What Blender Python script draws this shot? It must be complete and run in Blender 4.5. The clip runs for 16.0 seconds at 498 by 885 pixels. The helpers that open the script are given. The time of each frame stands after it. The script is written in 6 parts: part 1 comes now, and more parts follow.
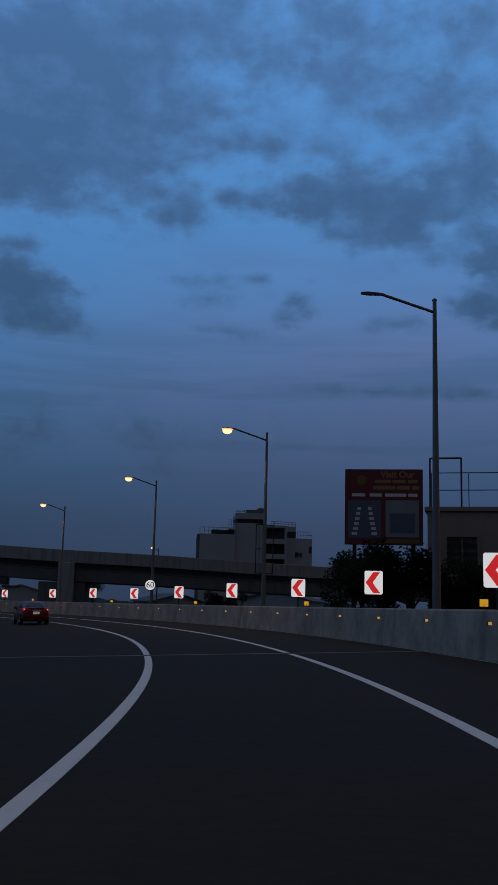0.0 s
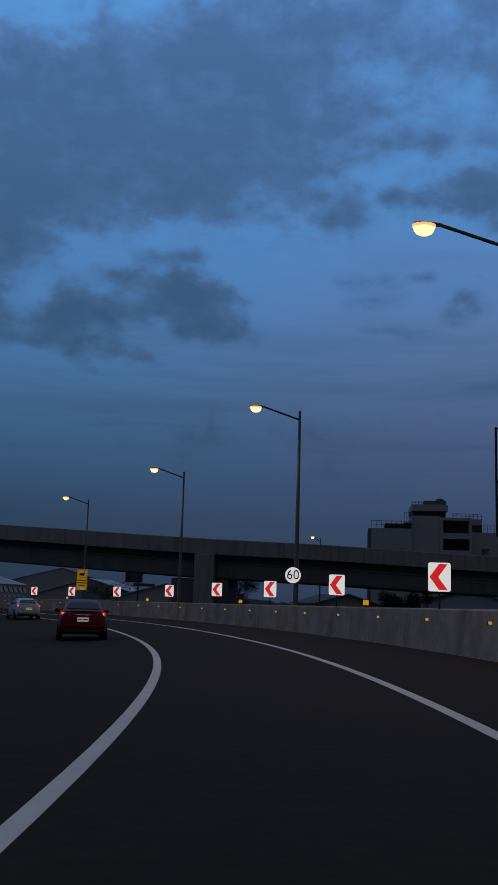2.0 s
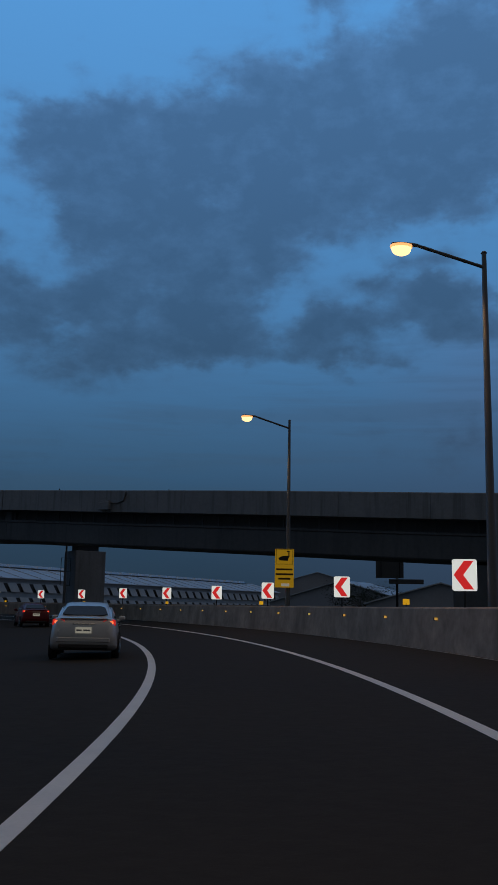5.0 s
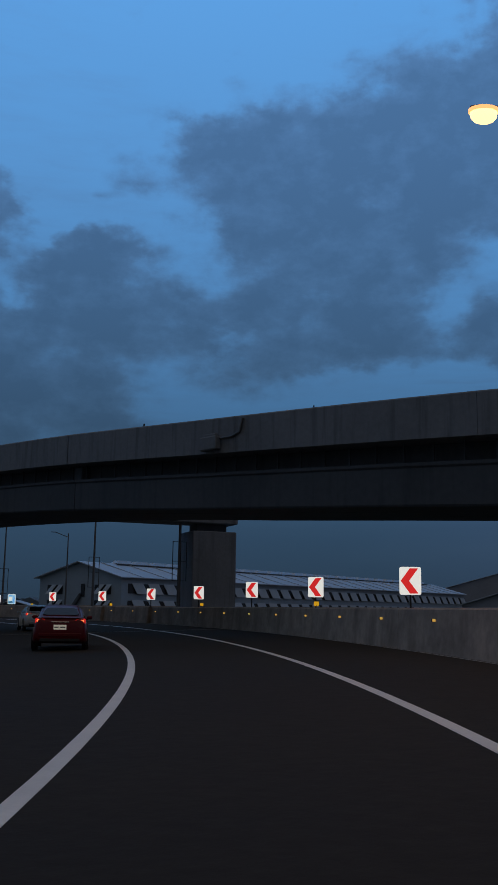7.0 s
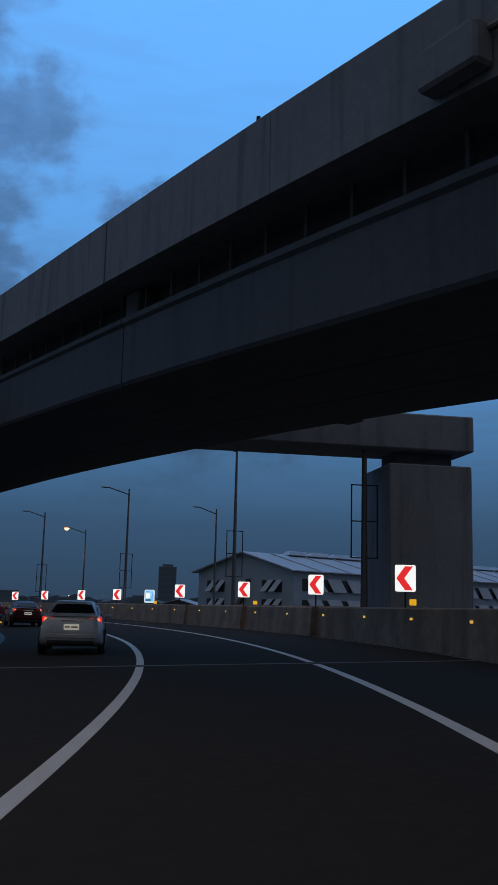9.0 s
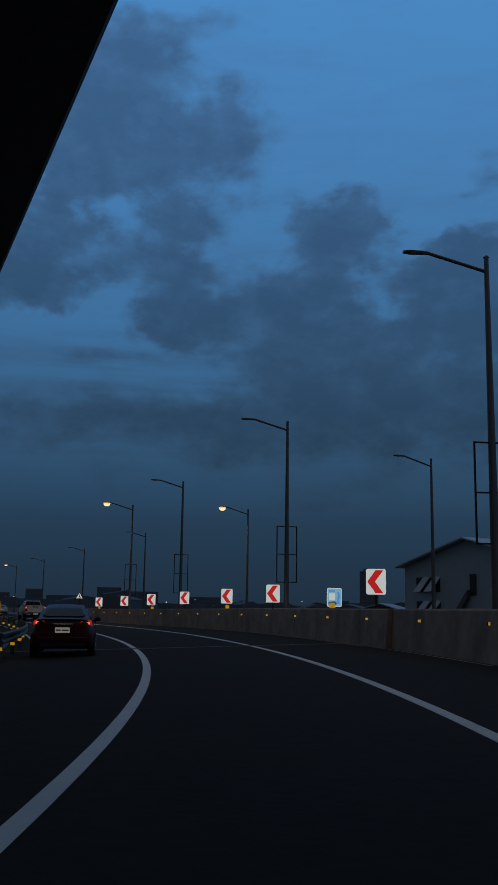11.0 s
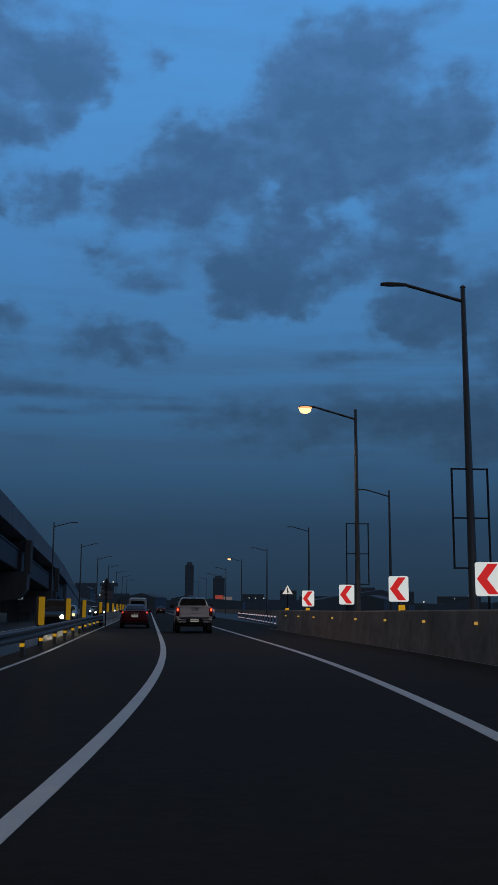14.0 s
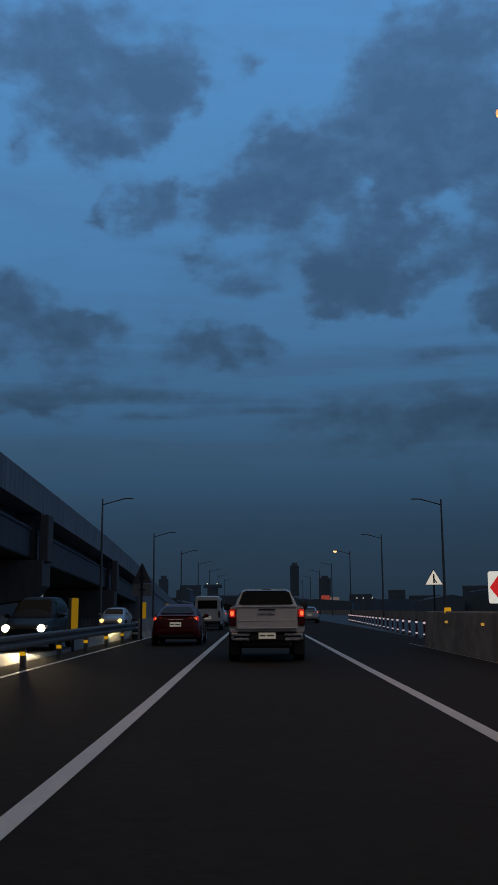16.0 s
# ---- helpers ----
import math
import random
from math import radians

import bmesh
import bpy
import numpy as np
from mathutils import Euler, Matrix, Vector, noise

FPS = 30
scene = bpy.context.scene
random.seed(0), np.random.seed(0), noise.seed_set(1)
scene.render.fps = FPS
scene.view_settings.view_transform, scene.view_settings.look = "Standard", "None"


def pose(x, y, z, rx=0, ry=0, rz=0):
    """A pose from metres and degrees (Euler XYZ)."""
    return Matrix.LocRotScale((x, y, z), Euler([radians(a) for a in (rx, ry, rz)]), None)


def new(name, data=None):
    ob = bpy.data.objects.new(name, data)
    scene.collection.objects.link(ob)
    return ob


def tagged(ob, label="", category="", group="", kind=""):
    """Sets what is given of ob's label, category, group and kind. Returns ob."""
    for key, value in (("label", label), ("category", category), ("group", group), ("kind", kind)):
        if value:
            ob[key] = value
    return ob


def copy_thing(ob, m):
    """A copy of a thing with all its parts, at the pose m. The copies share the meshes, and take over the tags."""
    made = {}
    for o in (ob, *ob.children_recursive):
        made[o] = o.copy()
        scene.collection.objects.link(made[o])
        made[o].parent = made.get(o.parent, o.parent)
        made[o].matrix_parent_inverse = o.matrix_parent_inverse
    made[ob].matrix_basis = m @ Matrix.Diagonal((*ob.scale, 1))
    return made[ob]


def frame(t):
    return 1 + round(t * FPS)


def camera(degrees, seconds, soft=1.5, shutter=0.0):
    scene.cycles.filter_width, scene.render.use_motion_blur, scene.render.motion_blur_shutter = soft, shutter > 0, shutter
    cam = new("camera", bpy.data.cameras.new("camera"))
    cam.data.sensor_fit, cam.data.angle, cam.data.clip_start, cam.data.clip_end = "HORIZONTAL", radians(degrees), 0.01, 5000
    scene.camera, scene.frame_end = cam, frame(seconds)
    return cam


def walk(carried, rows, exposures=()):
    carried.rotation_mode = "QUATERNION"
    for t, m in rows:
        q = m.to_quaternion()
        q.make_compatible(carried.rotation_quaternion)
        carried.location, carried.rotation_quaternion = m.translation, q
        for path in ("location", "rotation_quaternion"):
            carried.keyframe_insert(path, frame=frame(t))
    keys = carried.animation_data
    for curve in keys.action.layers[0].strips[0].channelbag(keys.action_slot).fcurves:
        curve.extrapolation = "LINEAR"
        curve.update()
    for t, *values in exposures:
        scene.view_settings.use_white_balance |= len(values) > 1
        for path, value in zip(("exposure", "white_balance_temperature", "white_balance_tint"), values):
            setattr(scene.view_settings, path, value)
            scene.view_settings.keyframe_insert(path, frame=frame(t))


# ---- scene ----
cam = camera(29.60, 16.0)
EYE = 1.25
# seconds, x, y, yaw, pitch, roll of the windscreen camera
DRIVE = [
    (0.0, 5.82, -32.75, 0.16, 9.98, 1.57),
    (0.5, 5.95, -26.03, 2.97, 9.96, 1.87),
    (1.0, 5.79, -19.20, 5.55, 9.97, 1.99),
    (1.5, 5.27, -12.26, 8.06, 9.93, 1.97),
    (2.0, 4.44, -5.22, 10.56, 9.88, 1.88),
    (2.5, 3.35, 1.92, 13.15, 9.94, 1.77),
    (3.0, 1.94, 9.05, 15.79, 9.91, 1.74),
    (3.5, 0.16, 16.08, 18.48, 9.88, 1.73),
    (4.0, -2.02, 22.98, 21.18, 9.93, 1.59),
    (4.5, -4.56, 29.74, 23.83, 9.96, 1.33),
    (5.0, -7.38, 36.41, 26.53, 9.97, 1.07),
    (5.5, -10.46, 43.00, 29.25, 9.97, 0.86),
    (6.0, -13.88, 49.51, 31.83, 9.98, 0.74),
    (6.5, -17.70, 55.88, 34.31, 10.02, 0.75),
    (7.0, -21.86, 62.11, 36.87, 10.06, 0.85),
    (7.5, -26.29, 68.18, 39.66, 10.06, 0.98),
    (8.0, -31.01, 74.00, 42.49, 10.00, 1.16),
    (8.5, -36.08, 79.52, 45.36, 9.97, 1.34),
    (9.0, -41.44, 84.79, 48.19, 9.94, 1.39),
    (9.5, -47.02, 89.86, 51.10, 9.96, 1.35),
    (10.0, -52.80, 94.67, 54.16, 10.01, 1.22),
    (10.5, -58.74, 99.12, 57.25, 10.05, 1.05),
    (11.0, -64.77, 103.20, 60.22, 10.06, 0.84),
    (11.5, -70.84, 106.89, 63.01, 10.08, 0.68),
    (12.0, -76.92, 110.16, 65.78, 10.08, 0.63),
    (12.5, -82.97, 113.02, 68.41, 9.99, 0.60),
    (13.0, -89.00, 115.52, 70.82, 10.00, 0.57),
    (13.5, -95.03, 117.74, 73.20, 10.00, 0.52),
    (14.0, -101.05, 119.70, 75.39, 9.96, 0.33),
    (14.5, -107.06, 121.44, 77.30, 9.97, 0.06),
    (15.0, -113.08, 122.97, 79.00, 10.02, -0.15),
    (15.5, -119.10, 124.27, 80.49, 10.08, -0.27),
    (16.0, -125.12, 125.40, 81.66, 10.03, -0.39),
]
EXPOSURE = [(0, 0.0, 6400, 16), (1.5, 0.02, 6450, 17), (2.0, 0.0, 6500, 17), (2.5, 0.02, 6550, 9), (3.5, 0.0, 6550, 7.5), (4.2, 0.02, 6650, 10), (6.5, 0.05, 6400, 7), (7.0, 0.20, 6650, 12), (7.5, 0.36, 6400, 8), (8.0, 0.50, 6350, 9), (8.4, 0.74, 6400, 14), (8.7, 0.74, 6400, 14), (10.0, -0.1, 6350, 9), (11.0, -0.33, 6350, 8), (11.5, 0.0, 6350, 9), (12.5, 0.06, 6250, 9), (13.5, 0.06, 6200, 9), (14.5, -0.06, 6350, 8.5), (15.0, 0.03, 6500, 10), (15.5, -0.11, 6800, 12), (16, -0.15, 6850, 10)]
walk(cam, [(t, pose(x, y, EYE, 90 + p, 0, yaw) @ pose(0, 0, 0, 0, 0, roll)) for t, x, y, yaw, p, roll in DRIVE], EXPOSURE)

# ---- sky and light: a cloudy dusk just after sunset ----
# each cloud: azimuth, elevation, half width, half height in degrees, density
CLOUDS_EAST = [
    (12.3, 30.8, 10.0, 6.5, 0.60), (-5.1, 33.4, 12.3, 2.4, 0.55), (13.6, 24.6, 2.8, 1.7, 0.85), (13.1, 26.8, 6.5, 2.1, 0.65),
    (8.2, 26.4, 1.9, 1.2, 0.65), (9.0, 24.4, 1.5, 0.9, 0.60), (4.6, 23.9, 2.4, 1.4, 0.90), (1.9, 24.5, 0.6, 0.4, 0.60),
    (-2.3, 24.6, 3.4, 1.4, 0.95), (-7.0, 24.1, 4.1, 2.1, 1.00), (-10.9, 24.4, 3.4, 1.5, 0.98), (-14.1, 25.2, 2.3, 2.4, 0.95),
    (-10.2, 21.6, 2.2, 1.0, 0.65), (-5.9, 22.3, 2.2, 0.6, 0.75), (-14.3, 20.7, 1.8, 2.4, 0.95), (-14.0, 18.1, 2.2, 1.2, 0.85),
]
CLOUDS_EAST_LOW = [
    (14.9, 18.2, 2.9, 1.4, 0.90), (13.8, 16.8, 2.5, 0.9, 0.75), (15.4, 20.9, 1.1, 0.4, 0.55), (4.5, 19.6, 2.2, 0.4, 0.60),
    (3.0, 18.5, 1.8, 0.6, 0.58), (-2.7, 18.7, 1.4, 0.8, 0.60), (2.2, 16.7, 2.1, 0.3, 0.50), (-0.2, 19.8, 0.7, 0.3, 0.55),
    (-7.4, 13.2, 4.9, 0.4, 0.70), (-13.1, 12.9, 2.8, 0.4, 0.65), (-8.7, 17.2, 1.8, 0.4, 0.50), (8.6, 10.1, 7.0, 1.0, 0.45),
    (6.0, 28.6, 4.3, 0.9, 0.50), (0.4, 27.4, 3.5, 0.5, 0.50), (-10.9, 29.4, 7.1, 3.8, 0.55),
]
CLOUDS_NORTH_EAST = [
    (30.2, 26.6, 11.5, 4.1, 1.00), (21.1, 28.2, 7.8, 3.4, 1.00), (15.6, 29.8, 5.9, 3.8, 1.00), (12.0, 31.6, 4.8, 3.1, 0.92),
    (15.2, 24.8, 4.2, 1.6, 0.92), (8.3, 33.1, 4.9, 2.1, 0.80), (21.4, 33.8, 1.2, 2.1, 0.65), (28.1, 22.4, 9.3, 2.6, 0.82),
    (19.6, 17.5, 4.0, 1.7, 0.97), (15.0, 18.3, 2.5, 1.3, 0.97), (20.6, 15.1, 4.3, 0.9, 0.82), (16.2, 20.8, 1.7, 0.4, 0.75),
    (17.9, 19.9, 1.8, 0.9, 0.85), (13.6, 16.6, 2.1, 0.5, 0.75), (30.6, 18.2, 5.8, 2.2, 0.88), (32.5, 15.7, 4.3, 1.3, 0.88),
    (27.7, 15.4, 4.3, 1.0, 0.65),
]
CLOUDS_NORTH = [
    (30.8, 26.2, 8.4, 3.4, 1.00), (37.4, 26.5, 4.2, 2.6, 0.97), (25.3, 28.4, 5.8, 3.3, 1.00), (21.8, 29.6, 3.6, 1.9, 1.00),
    (34.4, 22.4, 6.3, 3.1, 0.96), (27.2, 22.9, 6.7, 3.8, 0.96), (43.9, 25.1, 2.7, 0.5, 0.60), (40.0, 27.5, 1.9, 0.8, 0.65),
    (46.7, 24.3, 0.9, 0.2, 0.55), (45.5, 20.7, 3.1, 2.0, 1.00), (47.9, 19.2, 2.9, 2.0, 0.96), (45.7, 17.0, 5.0, 2.6, 1.00),
    (49.0, 13.8, 4.2, 1.6, 0.90), (39.7, 17.6, 5.4, 2.2, 0.86), (37.9, 14.6, 5.3, 1.4, 0.65), (30.8, 17.0, 7.2, 1.9, 0.78),
    (22.5, 17.1, 1.8, 1.3, 0.85),
]
CLOUDS_NORTH_GAP = [
    (54.8, 23.6, 2.2, 1.4, 0.92), (53.6, 21.8, 2.4, 2.0, 1.00), (55.7, 20.6, 2.2, 2.0, 0.82), (57.6, 23.7, 0.9, 1.0, 0.55),
    (56.6, 18.9, 3.3, 1.0, 0.65), (57.1, 16.9, 2.9, 1.4, 0.75), (54.1, 17.1, 2.9, 1.0, 0.75), (58.3, 14.2, 2.8, 1.0, 0.60),
    (87.4, 30.3, 2.0, 2.0, 0.82), (86.7, 24.3, 1.3, 1.0, 0.78), (81.2, 31.7, 0.8, 0.8, 0.58), (70.8, 14.9, 1.1, 0.3, 0.52),
    (76.2, 17.7, 0.7, 0.3, 0.58), (77.2, 26.0, 3.4, 2.4, 0.80),
]
CLOUDS_NORTH_WEST = [
    (69.4, 29.6, 4.3, 3.6, 0.78), (71.1, 27.0, 5.0, 2.7, 0.82), (65.7, 28.0, 4.3, 2.7, 0.87), (63.7, 28.8, 2.3, 1.6, 0.82),
    (72.4, 23.5, 4.5, 3.3, 0.82), (64.8, 23.6, 2.6, 2.7, 0.88), (65.5, 20.6, 2.7, 1.9, 0.88), (66.5, 17.6, 2.0, 1.3, 0.92),
    (73.6, 19.8, 3.6, 1.9, 0.85), (70.2, 21.7, 1.8, 1.5, 0.60), (62.9, 17.3, 3.6, 1.4, 0.92), (57.9, 18.2, 4.0, 1.9, 0.92),
    (59.3, 15.7, 2.9, 1.4, 0.88),
]
CLOUDS_NORTH_WEST_LOW = [
    (54.4, 16.3, 4.3, 1.3, 0.75), (54.0, 22.6, 2.7, 2.3, 0.95), (47.8, 18.7, 3.3, 2.6, 1.00), (46.7, 20.6, 2.2, 1.6, 0.95),
    (50.3, 12.9, 5.6, 1.6, 0.92), (55.9, 13.0, 4.9, 1.3, 0.82), (58.6, 10.7, 8.7, 0.9, 0.50), (66.3, 11.6, 4.2, 0.5, 0.50),
    (49.0, 10.8, 5.2, 1.2, 0.72), (68.5, 15.0, 2.1, 0.3, 0.50),
]
CLOUDS_WEST_DECK = [
    (79.3, 27.5, 2.7, 2.0, 0.87), (81.8, 25.4, 2.3, 1.6, 0.82), (78.9, 24.3, 3.4, 2.0, 0.82), (83.8, 23.7, 1.5, 1.0, 0.60),
    (84.7, 21.0, 1.5, 0.8, 0.72), (80.9, 21.3, 2.8, 1.5, 0.62), (81.5, 19.3, 1.8, 0.5, 0.58), (76.2, 20.2, 2.1, 1.9, 0.82),
    (74.4, 18.6, 2.5, 1.1, 0.87), (73.5, 29.3, 3.1, 2.6, 0.80), (71.9, 31.5, 2.4, 2.0, 0.72), (67.6, 32.5, 3.5, 1.7, 0.72),
    (65.3, 33.9, 3.3, 0.5, 0.52), (83.5, 16.5, 2.9, 0.8, 0.60), (85.1, 15.4, 1.4, 0.6, 0.52), (84.6, 12.4, 3.5, 0.5, 0.55),
]
CLOUDS_LINK = [
    (61.1, 28.1, 2.3, 3.1, 0.80), (62.8, 22.1, 2.2, 3.1, 0.72), (65.0, 19.0, 2.7, 2.1, 0.80), (61.7, 18.7, 2.9, 1.7, 0.82),
    (74.5, 19.9, 2.2, 1.7, 0.60), (58.9, 10.6, 9.8, 3.4, 0.52), (51.7, 14.4, 4.2, 3.8, 0.60), (94.4, 33.1, 4.5, 2.4, 0.62),
    (85.9, 32.0, 2.0, 2.1, 0.55), (94.7, 29.9, 2.4, 2.1, 0.50),
]
CLOUDS_WEST = [
    (96.3, 32.1, 2.8, 1.6, 0.78), (90.8, 30.0, 4.0, 2.2, 0.87), (87.5, 30.4, 2.3, 1.9, 0.82), (91.1, 27.5, 3.0, 1.9, 0.87),
    (89.3, 27.9, 2.9, 1.0, 0.72), (91.3, 23.7, 0.7, 0.8, 0.75), (88.5, 23.9, 2.3, 1.3, 0.87), (86.3, 24.9, 1.1, 0.8, 0.87),
    (96.4, 26.5, 0.8, 1.0, 0.60), (90.0, 34.1, 0.8, 0.5, 0.52), (96.0, 18.2, 2.8, 1.6, 0.92), (91.9, 17.0, 4.1, 0.8, 0.82),
    (94.2, 15.7, 4.3, 1.0, 0.65),
]
CLOUDS_WEST_LOW = [
    (83.4, 16.0, 2.8, 0.9, 0.68), (80.6, 15.6, 1.4, 0.7, 0.52), (92.8, 13.4, 5.6, 0.9, 0.72), (94.5, 12.0, 3.2, 0.7, 0.87),
    (90.1, 12.7, 4.6, 0.3, 0.65), (86.9, 11.5, 2.5, 0.3, 0.78), (81.7, 11.9, 2.5, 0.2, 0.60), (71.3, 11.5, 7.0, 0.9, 0.52),
]
CLOUDS = (CLOUDS_EAST + CLOUDS_EAST_LOW + CLOUDS_NORTH_EAST + CLOUDS_NORTH + CLOUDS_NORTH_GAP + CLOUDS_NORTH_WEST + CLOUDS_NORTH_WEST_LOW + CLOUDS_WEST_DECK + CLOUDS_LINK + CLOUDS_WEST + CLOUDS_WEST_LOW)
# brighter gaps torn in the clouds, in the same terms
GAPS_0 = [
    (0.7, 26.5, 1.1, 0.9, 0.45), (10.7, 24.1, 1.1, 1.0, 0.60), (20.1, 21.2, 2.6, 1.0, 0.75), (24.2, 18.7, 1.0, 1.0, 0.55),
    (29.7, 24.8, 0.9, 0.5, 0.40), (40.4, 21.9, 1.2, 1.4, 0.60), (29.3, 24.6, 1.0, 0.5, 0.45), (38.6, 16.6, 0.9, 0.4, 0.50),
    (24.2, 18.5, 0.8, 1.2, 0.60), (68.6, 23.1, 0.7, 1.1, 0.75), (61.4, 25.3, 1.4, 1.2, 0.70),
]
GAPS_1 = [
    (60.6, 21.9, 1.7, 1.2, 0.75), (62.2, 19.5, 1.1, 0.6, 0.65), (52.3, 18.5, 1.4, 0.8, 0.70), (58.7, 24.3, 0.8, 1.2, 0.60),
    (62.6, 21.8, 1.0, 0.8, 0.75), (70.5, 20.7, 1.0, 0.6, 0.65), (75.9, 21.7, 0.8, 0.8, 0.60), (71.4, 23.1, 0.5, 0.4, 0.55),
    (73.4, 24.7, 0.6, 0.5, 0.40), (73.2, 25.0, 0.7, 0.6, 0.55), (68.7, 24.1, 0.8, 0.9, 0.55), (89.3, 28.4, 1.6, 0.5, 0.40),
]


def node(tree, kind, *links, operation=None, use_clamp=False, data_type=None, blend_type=None, vector_type=None, gradient_type=None,
         interpolation_type=None):
    n = tree.nodes.new(kind)
    if data_type:
        n.data_type = data_type
    if blend_type:
        n.blend_type = blend_type
    if operation:
        n.operation = operation
    if use_clamp:
        n.use_clamp = True
    if vector_type:
        n.vector_type = vector_type
    if gradient_type:
        n.gradient_type = gradient_type
    if interpolation_type:
        n.interpolation_type = interpolation_type
    for i, source in enumerate(links):
        if source is None:
            continue
        if isinstance(source, bpy.types.NodeSocket):
            tree.links.new(source, n.inputs[i])
        else:
            n.inputs[i].default_value = source
    return n


def maths(tree, op, a, b=None, c=None, clamp=False):
    return node(tree, "ShaderNodeMath", a, b, c, operation=op, use_clamp=clamp).outputs[0]


def ramp(tree, fac, stops, mode="LINEAR"):
    n = node(tree, "ShaderNodeValToRGB", fac)
    n.color_ramp.interpolation = mode
    while len(n.color_ramp.elements) < len(stops):
        n.color_ramp.elements.new(0.5)
    for e, (p, c) in zip(n.color_ramp.elements, stops):
        e.position, e.color = p, (*c, 1)
    return n.outputs[0]


def mix(tree, fac, a, b, blend="MIX"):
    n = node(tree, "ShaderNodeMix", data_type="RGBA", blend_type=blend)
    for sock, v in ((n.inputs[0], fac), (n.inputs[6], a), (n.inputs[7], b)):
        if isinstance(v, bpy.types.NodeSocket):
            tree.links.new(v, sock)
        else:
            sock.default_value = v if isinstance(v, float) else (*v, 1)
    return n.outputs[2]


def make_sky():
    world = bpy.data.worlds.new("dusk_sky")
    world.use_nodes = True
    scene.world = world
    t = world.node_tree
    t.nodes.clear()
    way = node(t, "ShaderNodeTexCoord").outputs["Generated"]
    x, y, z = node(t, "ShaderNodeSeparateXYZ", way).outputs
    az = maths(t, "MULTIPLY", maths(t, "ARCTAN2", maths(t, "MULTIPLY", x, -1.0), y), 57.2958)
    el = maths(t, "MULTIPLY", maths(t, "ARCSINE", z), 57.2958)
    place = node(t, "ShaderNodeCombineXYZ", az, el, 0.0).outputs[0]
    # ragged edges: the cloud banks are bent by two sizes of turbulence
    stretched = node(t, "ShaderNodeVectorMath", place, (0.75, 1.15, 1.0), operation="MULTIPLY").outputs[0]
    warp_a = node(t, "ShaderNodeTexNoise", stretched, None, 0.16, 5.0, 0.62).outputs["Color"]
    warp_b = node(t, "ShaderNodeTexNoise", stretched, None, 0.75, 4.0, 0.5).outputs["Color"]
    shift_a = node(t, "ShaderNodeVectorMath", warp_a, (0.5, 0.5, 0.5), operation="SUBTRACT").outputs[0]
    shift_b = node(t, "ShaderNodeVectorMath", warp_b, (0.5, 0.5, 0.5), operation="SUBTRACT").outputs[0]
    shift_a = node(t, "ShaderNodeVectorMath", shift_a, (5.0, 3.4, 0), operation="MULTIPLY").outputs[0]
    shift_b = node(t, "ShaderNodeVectorMath", shift_b, (3.0, 2.2, 0), operation="MULTIPLY").outputs[0]
    bent = node(t, "ShaderNodeVectorMath", place, shift_a, operation="ADD").outputs[0]
    bent = node(t, "ShaderNodeVectorMath", bent, shift_b, operation="ADD").outputs[0]
    calm = node(t, "ShaderNodeVectorMath", shift_a, (0.6, 0.22, 0), operation="MULTIPLY").outputs[0]
    calm = node(t, "ShaderNodeVectorMath", place, calm, operation="ADD").outputs[0]
    open_sky = 1.0
    for a, e, ra, re, dense in CLOUDS:
        wide = 1.0 / (1.0 - 0.30 / dense)
        m = node(t, "ShaderNodeMapping", calm if re < 0.7 else bent, (a, e, 0), (0, 0, 0), (ra * wide, re * wide, 1.0), vector_type="TEXTURE")
        ball = node(t, "ShaderNodeTexGradient", m.outputs[0], gradient_type="SPHERICAL").outputs["Fac"]
        open_sky = maths(t, "MULTIPLY", open_sky, maths(t, "MULTIPLY_ADD", ball, -dense, 1.0))
    total = maths(t, "SUBTRACT", 1.0, open_sky)
    for a, e, ra, re, bare in GAPS_0 + GAPS_1:
        m = node(t, "ShaderNodeMapping", bent, (a, e, 0), (0, 0, 0), (ra * 2.1, re * 2.1, 1.0), vector_type="TEXTURE")
        ball = node(t, "ShaderNodeTexGradient", m.outputs[0], gradient_type="SPHERICAL").outputs["Fac"]
        total = maths(t, "MULTIPLY", total, maths(t, "MULTIPLY_ADD", ball, -0.72 * bare, 1.0))
    # soft thin cloud everywhere, also outside the banks
    layered = node(t, "ShaderNodeVectorMath", place, (0.28, 1.5, 1.0), operation="MULTIPLY").outputs[0]
    thin = node(t, "ShaderNodeTexNoise", layered, None, 0.15, 7.0, 0.62).outputs["Fac"]
    wisp = node(t, "ShaderNodeTexNoise", layered, None, 0.55, 6.0, 0.66).outputs["Fac"]
    fine = node(t, "ShaderNodeTexNoise", stretched, None, 0.5, 6.0, 0.65).outputs["Fac"]
    lumps = node(t, "ShaderNodeTexNoise", stretched, None, 0.34, 6.0, 0.52).outputs["Fac"]
    body = maths(t, "ADD", maths(t, "MULTIPLY", total, 1.2), maths(t, "MULTIPLY", maths(t, "SUBTRACT", lumps, 0.5), 1.45))
    body = maths(t, "ADD", body, maths(t, "MULTIPLY", maths(t, "SUBTRACT", fine, 0.5), 0.55))
    cover = node(t, "ShaderNodeMapRange", body, 0.16, 0.92, 0.0, 1.0, interpolation_type="SMOOTHSTEP").outputs[0]
    veil = node(t, "ShaderNodeMapRange", maths(t, "ADD", maths(t, "MULTIPLY", thin, 0.75), maths(t, "MULTIPLY", wisp, 0.25)), 0.44, 0.72, 0.0, 0.48, interpolation_type="SMOOTHSTEP").outputs[0]
